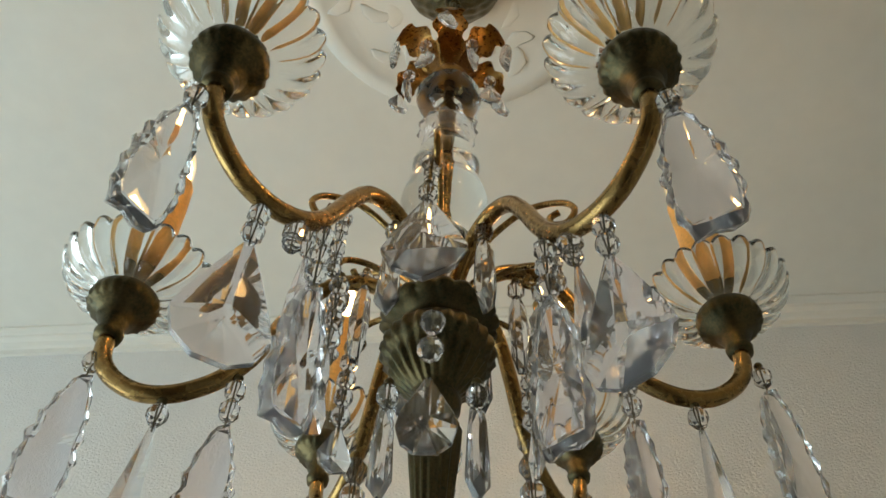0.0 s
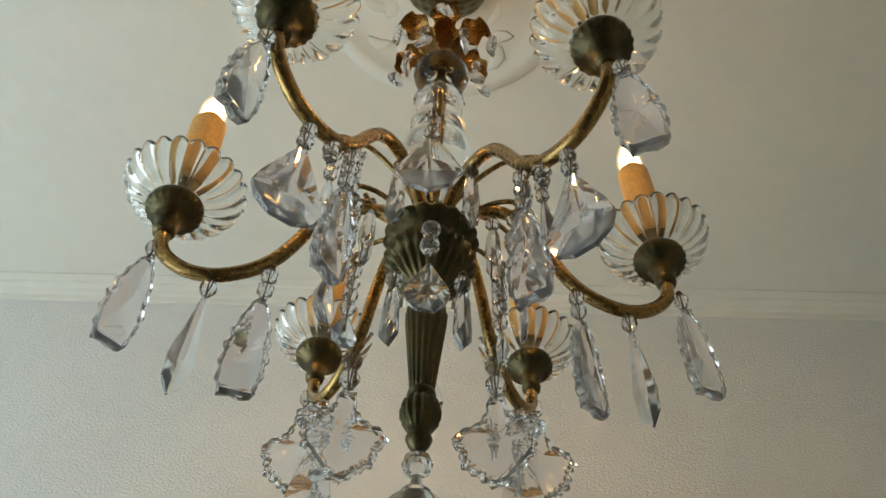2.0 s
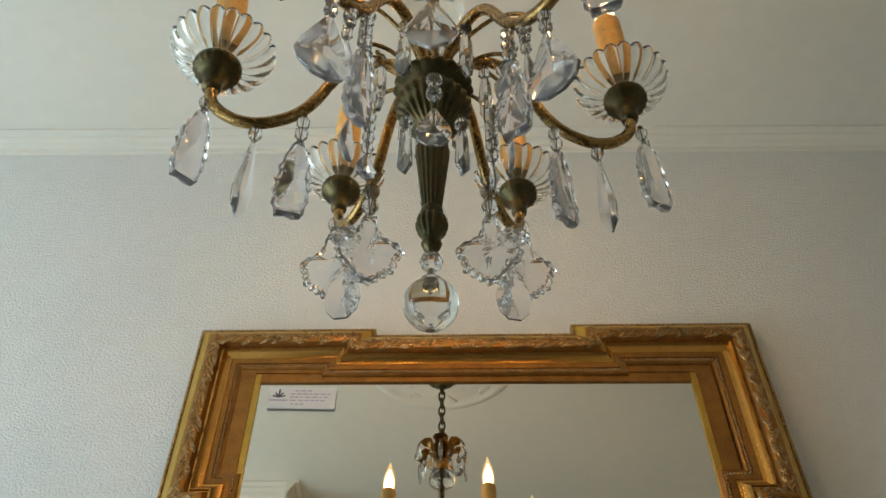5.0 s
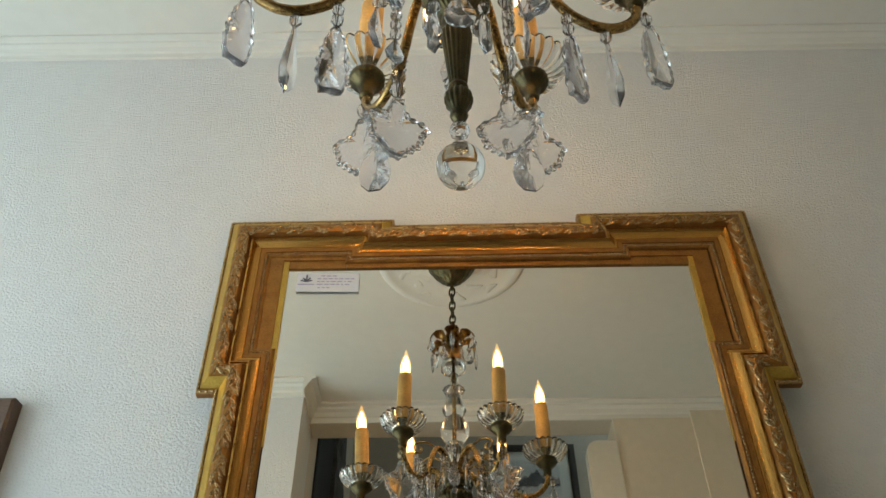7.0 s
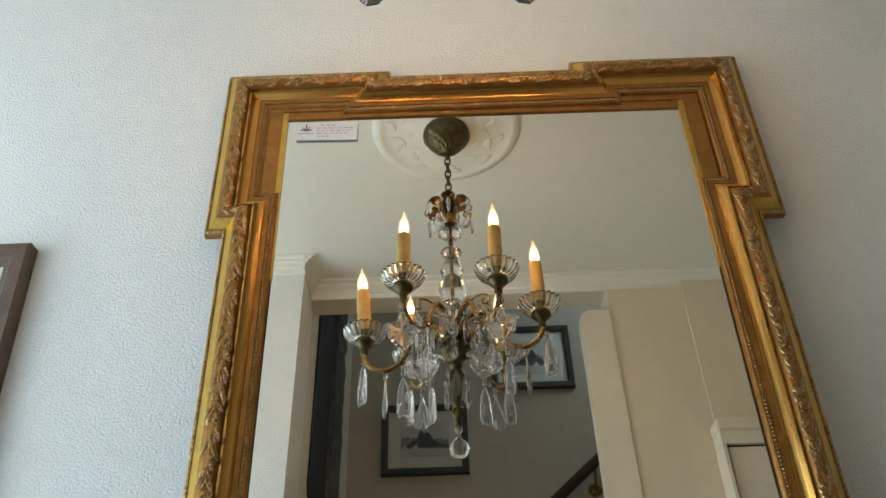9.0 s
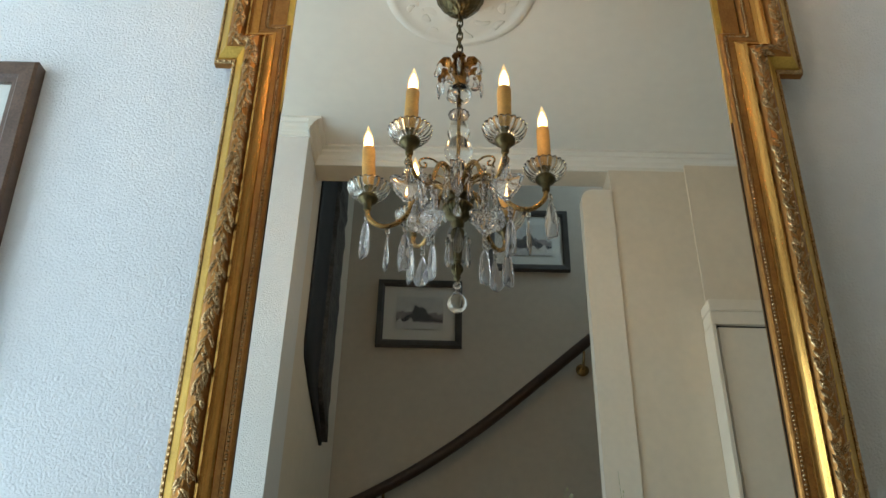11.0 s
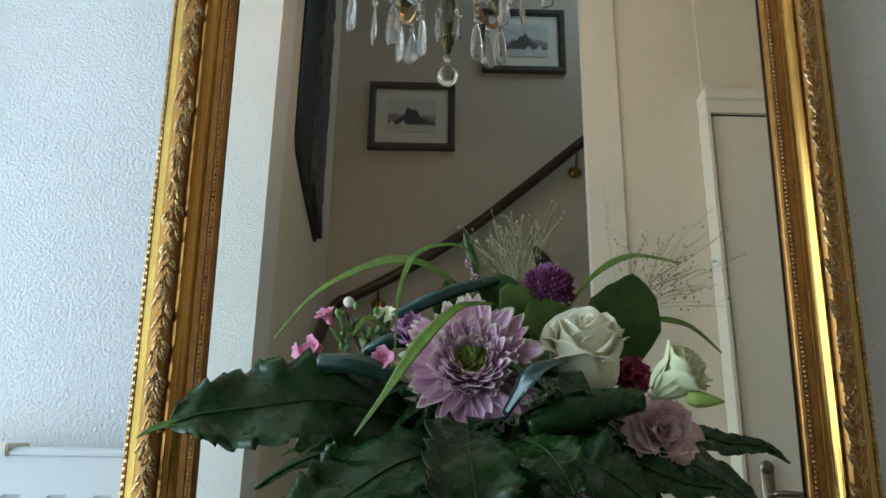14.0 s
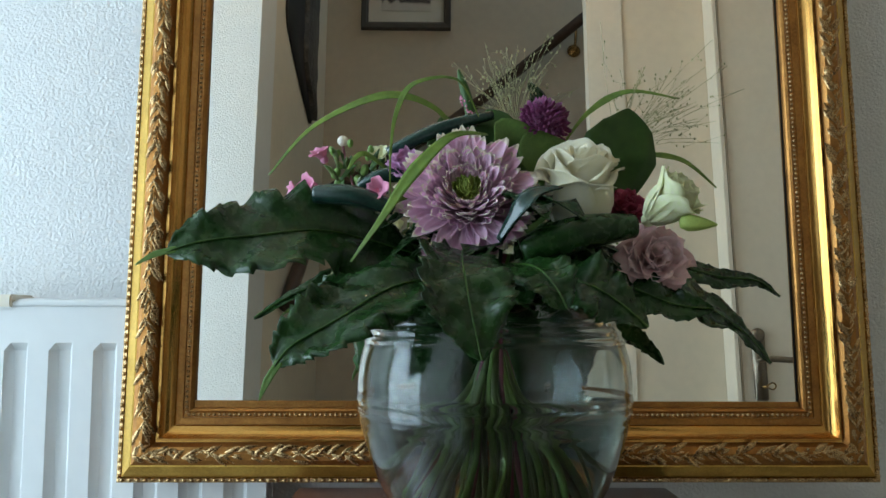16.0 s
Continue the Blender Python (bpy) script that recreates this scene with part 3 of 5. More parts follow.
# ---- ceiling rose ----
CX, CY = -0.058, -0.580
rs = lathe([(0.0, -0.016), (0.075, -0.016), (0.085, -0.012), (0.150, -0.010), (0.172, -0.008), (0.178, -0.011), (0.188, -0.012), (0.196, -0.008), (0.204, -0.004), (0.206, 0.0)], 72)
rose = thing("ceiling_rose", pose(CX, CY, CEIL - 0.0005), "round white plaster ceiling rose with faint leaf relief", "ceiling rose")
part("disc", rs, CEILING, rose)
relief = random.Random(17)
for k in range(30):
    a = 2 * math.pi * k / 30 + relief.uniform(-0.06, 0.06)
    d = (0.098, 0.128, 0.152)[k % 3] + relief.uniform(-0.006, 0.006)
    bm = ball(0.5, 8, 6, 1.0)
    long, wide = relief.uniform(0.030, 0.052), relief.uniform(0.016, 0.026)
    for v in bm.verts:
        v.co = Vector((v.co.x * long, v.co.y * wide + 0.9 * long * v.co.x * v.co.x, v.co.z * 0.0022))
    part("leaf_relief", bm, CEILING, rose, m=pose(d * math.cos(a), d * math.sin(a), -0.0112, 0, 0, math.degrees(a) + relief.uniform(25, 80) * (1 if k % 2 else -1)))

# ---- chandelier ----
ch = thing("chandelier", pose(CX, CY, 0), "six-armed aged brass chandelier hung with crystal drops, its candle bulbs lit", "chandelier")
PHI = 4.0


def polar(r, a, z):
    return Vector((r * math.cos(radians(a)), r * math.sin(radians(a)), z))


canopy = lathe([(0.0, 2.612), (0.012, 2.613), (0.016, 2.620)] + [(0.016 + 0.048 * (k / 14) ** 0.8, 2.620 + 0.052 * (k / 14) ** 1.25) for k in range(1, 15)] + [(0.0645, 2.678), (0.063, 2.690), (0.0, 2.690)], 128)
for v in canopy.verts:
    a, r = math.atan2(v.co.y, v.co.x), math.hypot(v.co.x, v.co.y)
    if 0.018 < r < 0.0642:
        v.co.z -= 0.0022 * math.sin(12 * a + 60 * r) * math.sin(r * 330) + 0.0012 * noise.noise((v.co.x * 160, v.co.y * 160, 2.0))
part("canopy", canopy, BRONZE, ch, "chased dark bronze canopy")
for k in range(6):
    z = 2.488 + k * 0.0232
    loop = [(0.0075 * math.cos(t), 0, 0.0165 * math.sin(t)) for t in (2 * math.pi * i / 16 for i in range(17))]
    part("chain_link", tube(loop, 0.0024, 8), BRONZE, ch, m=pose(0, 0, z, 0, 0, 90 * (k % 2) + 20))
# crown of gilt leaves
part("crown_body", lathe([(0.0, 2.36), (0.016, 2.362), (0.020, 2.375), (0.014, 2.39), (0.013, 2.41), (0.020, 2.43), (0.016, 2.45), (0.008, 2.462), (0.006, 2.478), (0.0, 2.479)], 24), GILT_CROWN, ch, "gilt crown body")


def crown_leaf():
    bm = bmesh.new()
    path = spline([(0.010, 0, -0.045), (0.020, 0, -0.012), (0.030, 0, 0.012), (0.047, 0, 0.016), (0.058, 0, 0.004), (0.061, 0, -0.010)], 4)
    n = len(path)
    rows = []
    for i, p in enumerate(path):
        u = i / (n - 1)
        w = 0.0155 * math.sin(math.pi * min(1, 0.18 + u * 0.72)) * (1 + 0.22 * math.cos(u * 26))
        rows.append([bm.verts.new((p.x, s * w, p.z - 0.25 * abs(s) * w)) for s in (-1, -0.5, 0, 0.5, 1)])
    for a, b in zip(rows, rows[1:]):
        for k in range(4):
            bm.faces.new((a[k], a[k + 1], b[k + 1], b[k]))
    bmesh.ops.solidify(bm, geom=bm.faces[:], thickness=0.0012)
    return bm


first = None
for k in range(6):
    m = pose(0, 0, 2.418, 0, 0, PHI + 30 + 60 * k)
    first = again(first, ch, m) if first else part("crown_leaf", crown_leaf(), GILT_CROWN, ch, "curled gilt acanthus leaf", m=m)

# glass stem
part("glass_bell", lathe([(0.006, 2.358), (0.014, 2.362), (0.026, 2.352), (0.031, 2.338), (0.027, 2.326), (0.014, 2.318), (0.010, 2.312)], 32), CLEAR, ch, "clear glass bell")
part("glass_stem", lathe([(0.0, 2.318), (0.009, 2.317), (0.010, 2.290), (0.013, 2.268), (0.021, 2.240), (0.028, 2.215), (0.024, 2.205), (0.016, 2.198), (0.020, 2.194), (0.031, 2.178), (0.034, 2.162), (0.031, 2.146), (0.020, 2.130), (0.012, 2.124), (0.018, 2.118), (0.024, 2.105), (0.020, 2.09), (0.010, 2.082), (0.0, 2.082)], 32), CLEAR, ch, "clear blown glass baluster")
part("rod", tube([(0, 0, 2.05), (0, 0, 2.37)], 0.0028, 10), BRASS, ch)
part("glass_collar", lathe([(0.006, 2.245), (0.020, 2.262), (0.026, 2.272), (0.022, 2.275), (0.016, 2.268), (0.005, 2.252)], 24, wave=lambda a, i: 1 + 0.06 * math.cos(12 * a)), CRYSTAL, ch)
# hub, column and finial
UP = pose(0, 0, 0.010)
part("hub", lathe([(0.0, 2.024), (0.018, 2.023), (0.030, 2.021), (0.0360, 2.017), (0.0365, 2.013), (0.0325, 2.010), (0.0260, 2.008), (0.0245, 2.002), (0.0300, 1.997), (0.0345, 1.990), (0.0352, 1.984), (0.0330, 1.979), (0.0300, 1.977), (0.0285, 1.972), (0.0225, 1.962), (0.0160, 1.955), (0.0130, 1.952), (0.0150, 1.947), (0.0142, 1.940), (0.0105, 1.935), (0.0105, 1.930), (0.0, 1.928)], 144,
                  wave=lambda a, i: 1 + (0.07 * abs(math.cos(9 * a)) if i in (3, 4) else 0.04 * abs(math.cos(9 * a)) if i in (2, 5) else 0.07 * math.cos(24 * a) if i in (13, 14) else 0.05 * math.cos(24 * a) if i in (9, 10) else 0)), BRONZE, ch, "gadrooned dark bronze hub", m=UP)
part("column", lathe([(0.0, 1.932), (0.0125, 1.931), (0.0145, 1.926), (0.0140, 1.915), (0.0115, 1.890), (0.0085, 1.858), (0.0075, 1.848), (0.0, 1.847)], 80, wave=lambda a, i: 1 + 0.07 * math.cos(16 * a)), BRONZE, ch, "fluted tapering bronze column", m=UP)
part("finial", lathe([(0.0, 1.849), (0.009, 1.849), (0.0095, 1.845), (0.007, 1.843), (0.011, 1.839), (0.0125, 1.833), (0.0120, 1.826), (0.0085, 1.818), (0.0065, 1.813), (0.0085, 1.810), (0.0065, 1.805), (0.003, 1.801), (0.0, 1.800)], 84, wave=lambda a, i: 1 + (0.09 * math.cos(14 * a) if i in (4, 5, 6) else 0)), BRONZE, ch, "turned bronze finial", m=UP)
part("faceted_bead", ball(0.0095, 10, 6, 0.9), CRYSTAL, ch, smooth=False, m=pose(0, 0, 1.801))
part("glass_neck", lathe([(0.0, 1.7825), (0.003, 1.782), (0.004, 1.776), (0.009, 1.771), (0.010, 1.769), (0.0, 1.7685)], 20), CRYSTAL, ch, m=UP)
part("crystal_ball", ball(0.0212, 48, 28), CLEAR, ch, "solid clear crystal ball", m=pose(0, 0, 1.7580))

# arms with cups, drip pans, candle sleeves and bulbs
ARM = [(0.010, 2.022), (0.015, 2.046), (0.028, 2.068), (0.045, 2.082), (0.064, 2.083), (0.081, 2.071), (0.094, 2.047), (0.104, 2.022), (0.114, 2.003), (0.128, 1.988), (0.148, 1.9785), (0.168, 1.979), (0.186, 1.990), (0.197, 2.006), (0.200, 2.026)]
# each arm's bearing, reach and sag: bent by long use
ARMS = [(11.0, 0.2005, 0.003), (61.2, 0.196, 0.006), (123.6, 0.195, 0.003), (185.4, 0.208, -0.021), (238.5, 0.202, 0.004), (307.0, 0.2005, -0.008)]


def bobeche():
    """A fluted glass dish: petals stand out between deep grooves, thick at the rim."""
    n = 192
    under = [(0.016, 2.0235), (0.022, 2.0236), (0.029, 2.0252), (0.036, 2.0288), (0.0418, 2.0342), (0.0455, 2.0405), (0.0476, 2.0465), (0.0484, 2.0505)]
    upper = [(0.0468, 2.0512), (0.0438, 2.0455), (0.0392, 2.0385), (0.034, 2.0335), (0.026, 2.0305), (0.018, 2.0298)]

    def flute(a, i):
        c = abs(math.sin(11 * a))
        if i < 8:
            return 1 + (0.0, 0.0, 0.03, 0.06, 0.08, 0.085, 0.085, 0.08)[i] * (c ** 0.6 - 0.6)
        return 1 + (0.06, 0.03, 0.012, 0.0, 0.0, 0.0)[i - 8] * (c ** 0.6 - 0.6)

    bm = lathe(under + upper, n, wave=flute)
    bm.verts.index_update()
    for v in bm.verts:
        a, r = math.atan2(v.co.y, v.co.x), math.hypot(v.co.x, v.co.y)
        swell = abs(math.sin(11 * a)) ** 0.6
        v.co.z += 0.006 * max(0.0, (r - 0.036) / 0.012) * (swell - 0.7)
        if v.index < 8 * n and r > 0.020:
            v.co.z -= 0.0026 * (swell - 0.5) * min(1.0, (r - 0.020) / 0.006)
    bm.verts.ensure_lookup_table()
    last, firstring = bm.verts[-n:], bm.verts[:n]
    for k in range(n):
        bm.faces.new((last[k], last[(k + 1) % n], firstring[(k + 1) % n], firstring[k]))
    return bm


arms = []
SEAT = pose(0.2, 0, 0.037)
for k, (bearing, reach, sag) in enumerate(ARMS):
    m = pose(0, 0, sag, 0, 0, bearing) @ Matrix.Diagonal((reach / 0.2, 1, 1, 1))
    if not arms:
        a = part("arm", tube(spline([(r, 0, z) for r, z in ARM], 6), 0.0056, 14), BRASS, ch, "curved aged brass arm", m=m)
        cup = part("candle_cup", lathe([(0.0, 1.984), (0.0080, 1.985), (0.0090, 1.990), (0.0075, 1.994), (0.0098, 1.998), (0.0085, 2.001), (0.0125, 2.004), (0.0130, 2.0065), (0.0170, 2.0075), (0.0174, 2.0100), (0.0205, 2.0115), (0.0222, 2.0160), (0.0216, 2.022), (0.0190, 2.026), (0.0150, 2.028), (0.0150, 2.046), (0.0155, 2.048), (0.0, 2.048)], 80, wave=lambda q, i: 1 + (0.03 * math.cos(20 * q) if i in (10, 11) else 0)), BRONZE, a, "turned bronze candle cup", m=SEAT)
        pan = part("bobeche", bobeche(), CLEAR, a, "scalloped clear glass drip pan", m=SEAT)
        wax = lathe([(0.0, 2.046), (0.0158, 2.046), (0.0156, 2.07), (0.0154, 2.10), (0.0153, 2.13), (0.0152, 2.158), (0.0136, 2.163), (0.0095, 2.161), (0.0, 2.160)], 28)
        for v in wax.verts:
            v.co.x += 0.0012 * noise.noise((v.co.z * 40, 1, 3 * v.co.y * 60))
            v.co.y += 0.0012 * noise.noise((v.co.z * 40, 7, 3 * v.co.x * 60))
        part("candle_sleeve", wax, WAX, a, "amber wax-look candle sleeve", m=SEAT)
        shell = part("bulb", lathe([(0.0085, 2.160), (0.0090, 2.163), (0.0118, 2.172), (0.0126, 2.182), (0.0118, 2.193), (0.0092, 2.204), (0.0058, 2.214), (0.0030, 2.222), (0.0012, 2.230), (0.0, 2.233)], 24), BULB_GLASS, a, "clear flame-shaped bulb, its glass given a faint glow", m=SEAT)
        shell.visible_shadow = False
        # core made wider than a filament to give the bulb its bright bloom
        part("filament", lathe([(0.0, 2.162), (0.0055, 2.163), (0.0086, 2.170), (0.0094, 2.179), (0.0080, 2.190), (0.0050, 2.201), (0.0020, 2.211), (0.0, 2.215)], 16), BULB, a, "brightly lit filament", m=SEAT)
        arms.append(a)
    else:
        a = again(arms[0], ch, m)
        for c in arms[0].children:
            tip = (0, 1, -1, 4, 2, -3)[k] if c.name.startswith(("candle_sleeve", "bulb", "filament")) else 0
            again(c, a, c.matrix_basis @ pose(0, 0, 2.048) @ pose(0, 0, 0, 0, tip, 0) @ pose(0, 0, -2.048))
        arms.append(a)

# thin scrolls between the arms
SCR = [(0.020, 2.050), (0.040, 2.075), (0.066, 2.090), (0.090, 2.085), (0.100, 2.072), (0.094, 2.060), (0.084, 2.062), (0.082, 2.071), (0.089, 2.074)]
SCR2 = [(0.026, 2.018), (0.048, 2.030), (0.068, 2.026), (0.074, 2.014), (0.067, 2.006), (0.060, 2.011), (0.063, 2.018)]
sc = s2 = None
GAPS = [(ARMS[k][0] + ARMS[k + 1][0] if k < 5 else ARMS[5][0] + ARMS[0][0] + 360) / 2 for k in range(6)]
for k in range(6):
    m = pose(0, 0, 0.024, 0, 0, GAPS[k])
    sc = again(sc, ch, m) if sc else part("scroll", tube(spline([(r, 0, z) for r, z in SCR], 6), 0.0024, 8), BRASS, ch, "thin curled brass scroll", m=m)
    s2 = again(s2, ch, m) if s2 else part("lower_scroll", tube(spline([(r, 0, z) for r, z in SCR2], 6), 0.0022, 8), BRASS, ch, "thin curled brass scroll", m=m)


# ---- crystal drops ----
def cut_drop(outline, thick, table=0.5, push=0.0):
    """A flat-cut drop hanging from its origin: outline of (x, z), with bevelled facets to a smaller table on both faces."""
    bm = bmesh.new()
    cx = sum(p[0] for p in outline) / len(outline)
    cz = sum(p[1] for p in outline) / len(outline) + push
    edge = [[bm.verts.new((x, s * thick * 0.18, z)) for x, z in outline] for s in (-1, 1)]
    tabs = [[bm.verts.new((cx + (x - cx) * table, s * thick * 0.5, cz + (z - cz) * table)) for x, z in outline] for s in (-1, 1)]
    n = len(outline)
    for i in range(n):
        j = (i + 1) % n
        bm.faces.new((edge[0][i], edge[0][j], edge[1][j], edge[1][i]))
        for e, t in zip(edge, tabs):
            bm.faces.new((e[i], e[j], t[j], t[i]))
    for t in tabs:
        c = bm.verts.new((cx, math.copysign(thick * 0.62, t[0].co.y), cz))
        for i in range(n):
            bm.faces.new((t[i], t[(i + 1) % n], c))
    return bm


def gem(outline, thick, apex):
    """A drop cut to large facets that meet at one point on the front, flatter behind."""
    bm = bmesh.new()
    z0 = min(p[1] for p in outline)
    front = [bm.verts.new((x, -thick * 0.12, z)) for x, z in outline]
    rear = [bm.verts.new((x, thick * 0.12, z)) for x, z in outline]
    tip = bm.verts.new((0, -thick * 0.62, z0 * apex))
    tail = bm.verts.new((0, thick * 0.38, z0 * apex))
    n = len(outline)
    for i in range(n):
        j = (i + 1) % n
        bm.faces.new((front[i], front[j], rear[j], rear[i]))
        bm.faces.new((front[i], front[j], tip))
        bm.faces.new((rear[i], rear[j], tail))
    return bm


def pearcut(w, h, shoulder=0.66):
    return [(0.0015, 0.0), (w * 0.5, -h * shoulder), (w * 0.40, -h * 0.88), (0.0, -h), (-w * 0.40, -h * 0.88), (-w * 0.5, -h * shoulder), (-0.0015, 0.0)]


def scalloped(w, h, notches, depth):
    """Half-outline of a leaf-shaped plaque with notched edges, mirrored."""
    right = []
    n = notches * 2
    for i in range(n + 1):
        u = i / n
        x = w * (math.sin(math.pi * u ** 0.78) * 0.92 + 0.08) * (1 - 0.25 * u)
        if i % 2:
            x *= 1 - depth
        right.append((x, -h * u))
    return right + [(-x, z) for x, z in right[::-1]]


def notched(base, count, depth, thick, border):
    """A flat plaque whose thick border is cut into even notches all round; base: its outline of (x, z)."""
    n = len(base)
    lengths = [math.dist(base[i], base[(i + 1) % n]) for i in range(n)]
    step = sum(lengths) / (count * 2)
    ring, i, left = [], 0, 0.0
    for k in range(count * 2):
        while left > lengths[i] and i < n - 1:
            left -= lengths[i]
            i += 1
        f = min(1.0, left / lengths[i])
        a, b = base[i], base[(i + 1) % n]
        ring.append((a[0] + (b[0] - a[0]) * f, a[1] + (b[1] - a[1]) * f))
        left += step
    cx, cz = sum(p[0] for p in ring) / len(ring), sum(p[1] for p in ring) / len(ring)
    bm = bmesh.new()
    m = len(ring)

    def towards(p, d):
        v = Vector((cx - p[0], cz - p[1]))
        v = v.normalized() * min(d, v.length * 0.8)
        return p[0] + v.x, p[1] + v.y

    loops = []
    for inset, h, cut in ((border * 1.25, -0.34, 0.0), (border * 0.55, -0.5, 0.3), (0.0, -0.16, 1.0), (0.0, 0.16, 1.0), (border * 0.55, 0.5, 0.3), (border * 1.25, 0.34, 0.0)):
        loops.append([])
        for k, p in enumerate(ring):
            x, z = towards(p, inset + (depth * cut if k % 2 else 0.0))
            loops[-1].append(bm.verts.new((x, h * thick * (0.72 if k % 2 and cut else 1.0), z)))
    for a, b in zip(loops, loops[1:]):
        for k in range(m):
            bm.faces.new((a[k], a[(k + 1) % m], b[(k + 1) % m], b[k]))
    for lp in (loops[0], loops[-1]):
        c = bm.verts.new((cx + 0.15 * border, lp[0].co.y * 1.75, cz))
        for k in range(m):
            bm.faces.new((lp[k], lp[(k + 1) % m], c))
    return bm


LEAF_CUT = [(0.003, 0.0), (0.0085, -0.014), (0.0140, -0.034), (0.0165, -0.056), (0.0155, -0.078), (0.0115, -0.096), (-0.0115, -0.096), (-0.0155, -0.078), (-0.0165, -0.056), (-0.0140, -0.034), (-0.0085, -0.014), (-0.003, 0.0)]
SHIELD_CUT = [(0.005, 0), (0.007, -0.012), (0.013, -0.019), (0.025, -0.022), (0.029, -0.029), (0.024, -0.036), (0.022, -0.048), (0.012, -0.058), (0.004, -0.066), (-0.004, -0.066), (-0.012, -0.058), (-0.022, -0.048), (-0.024, -0.036), (-0.029, -0.029), (-0.025, -0.022), (-0.013, -0.019), (-0.007, -0.012), (-0.005, 0)]
DROPS = {
    "leaf": lambda: notched(LEAF_CUT, 15, 0.0030, 0.0095, 0.0050),
    "pear": lambda: gem(pearcut(0.035, 0.084, 0.66), 0.0105, 0.64),
    "bigpear": lambda: gem([(0.002, 0.0), (0.0125, -0.026), (0.0215, -0.050), (0.0245, -0.062), (0.0195, -0.076), (0.008, -0.084), (-0.008, -0.084), (-0.0195, -0.076), (-0.0245, -0.062), (-0.0215, -0.050), (-0.0125, -0.026), (-0.002, 0.0)], 0.0145, 0.66),
    "rounddrop": lambda: gem([(0.002, 0.0), (0.014, -0.022), (0.024, -0.046), (0.017, -0.062), (0.0, -0.072), (-0.017, -0.062), (-0.024, -0.046), (-0.014, -0.022), (-0.002, 0.0)], 0.016, 0.60),
    "dagger": lambda: gem(pearcut(0.0195, 0.094, 0.66), 0.010, 0.66),
    "prism": lambda: cut_drop([(0.0035, 0.0), (0.0045, -0.010), (0.0065, -0.046), (0.0, -0.056), (-0.0065, -0.046), (-0.0045, -0.010), (-0.0035, 0.0)], 0.010, 0.6),
    "plaque": lambda: notched(SHIELD_CUT, 24, 0.0018, 0.0085, 0.0050),
    "backpear": lambda: gem([(0.0015, 0.0), (0.0085, -0.026), (0.0150, -0.048), (0.0170, -0.060), (0.0140, -0.074), (0.0060, -0.083), (-0.0060, -0.083), (-0.0140, -0.074), (-0.0170, -0.060), (-0.0150, -0.048), (-0.0085, -0.026), (-0.0015, 0.0)], 0.011, 0.70),
    "frontpear": lambda: gem([(0.0015, 0.0), (0.0085, -0.014), (0.0160, -0.028), (0.0182, -0.038), (0.0150, -0.050), (0.0070, -0.057), (-0.0070, -0.057), (-0.0150, -0.050), (-0.0182, -0.038), (-0.0160, -0.028), (-0.0085, -0.014), (-0.0015, 0.0)], 0.014, 0.64),
    "longprism": lambda: cut_drop([(0.004, 0.0), (0.0055, -0.012), (0.0075, -0.058), (0.0, -0.070), (-0.0075, -0.058), (-0.0055, -0.012), (-0.004, 0.0)], 0.011, 0.6),
    "scrollpear": lambda: gem(pearcut(0.030, 0.070, 0.64), 0.010, 0.62),
    "small": lambda: gem(pearcut(0.022, 0.034, 0.62), 0.011, 0.6),
    "sliver": lambda: cut_drop(scalloped(0.009, 0.058, 7, 0.2), 0.007, 0.7),
}
LABEL = {"rounddrop": "broad faceted lavender crystal drop", "frontpear": "round faceted crystal drop", "longprism": "long cut crystal prism", "scrollpear": "faceted lavender crystal drop", "backpear": "faceted pear-shaped crystal drop", "leaf": "scalloped leaf-shaped crystal plaque", "pear": "faceted pear-shaped crystal drop", "bigpear": "broad faceted lavender crystal drop", "dagger": "slim faceted crystal drop",
         "prism": "long cut crystal prism", "plaque": "large kite-shaped crystal plaque with notched edge", "small": "small faceted crystal drop", "sliver": "narrow notched crystal plaque"}
SIZE = {"frontpear": 0.82, "bigpear": 0.94, "plaque": 1.36, "backpear": 1.06, "scrollpear": 0.92}
made = {}
bead_me = []


def hang(kind, r, a, z, turn=0.0, nbeads=1, lean=0.0, mat=None):
    """A drop on a wire with small octagon beads above it, hooked at (r, a, z)."""
    size = 0.0115
    top = z - 0.004 - nbeads * (size + 0.004)
    p = polar(r, a, top)
    m = pose(p.x, p.y, p.z, lean, 0, a + turn)
    m = m @ Matrix.Scale(SIZE.get(kind, 1.0), 4)
    key = (kind, mat)
    if key not in made:
        made[key] = part("crystal_drop", DROPS[kind](), mat or CRYSTAL, ch, LABEL[kind], smooth=False, m=m)
        d = made[key]
    else:
        d = again(made[key], ch, m)
    for k in range(nbeads):
        q = pose(0, 0, 0.002 + (k + 0.5) * (size + 0.004), 0, 0, 40 * k + 25)
        if not bead_me:
            bead_me.append(part("bead", ball(0.0066, 8, 5, 1.18), CRYSTAL, d, smooth=False, m=q))
            bead_me.append(part("wire", tube([(0, 0, -0.003), (0, 0, 0.0175)], 0.0006, 6), BRONZE, d))
            bead_me.append(part("pin", ball(0.0030, 8, 6), BRONZE, d, "small dark pin", m=pose(0, 0, 0.004 + nbeads * 0.0155)))
        else:
            again(bead_me[0], d, q)
            again(bead_me[1], d, pose(0, 0, k * 0.0155))
            if k == nbeads - 1:
                again(bead_me[2], d, pose(0, 0, 0.004 + nbeads * 0.0155))
    return d


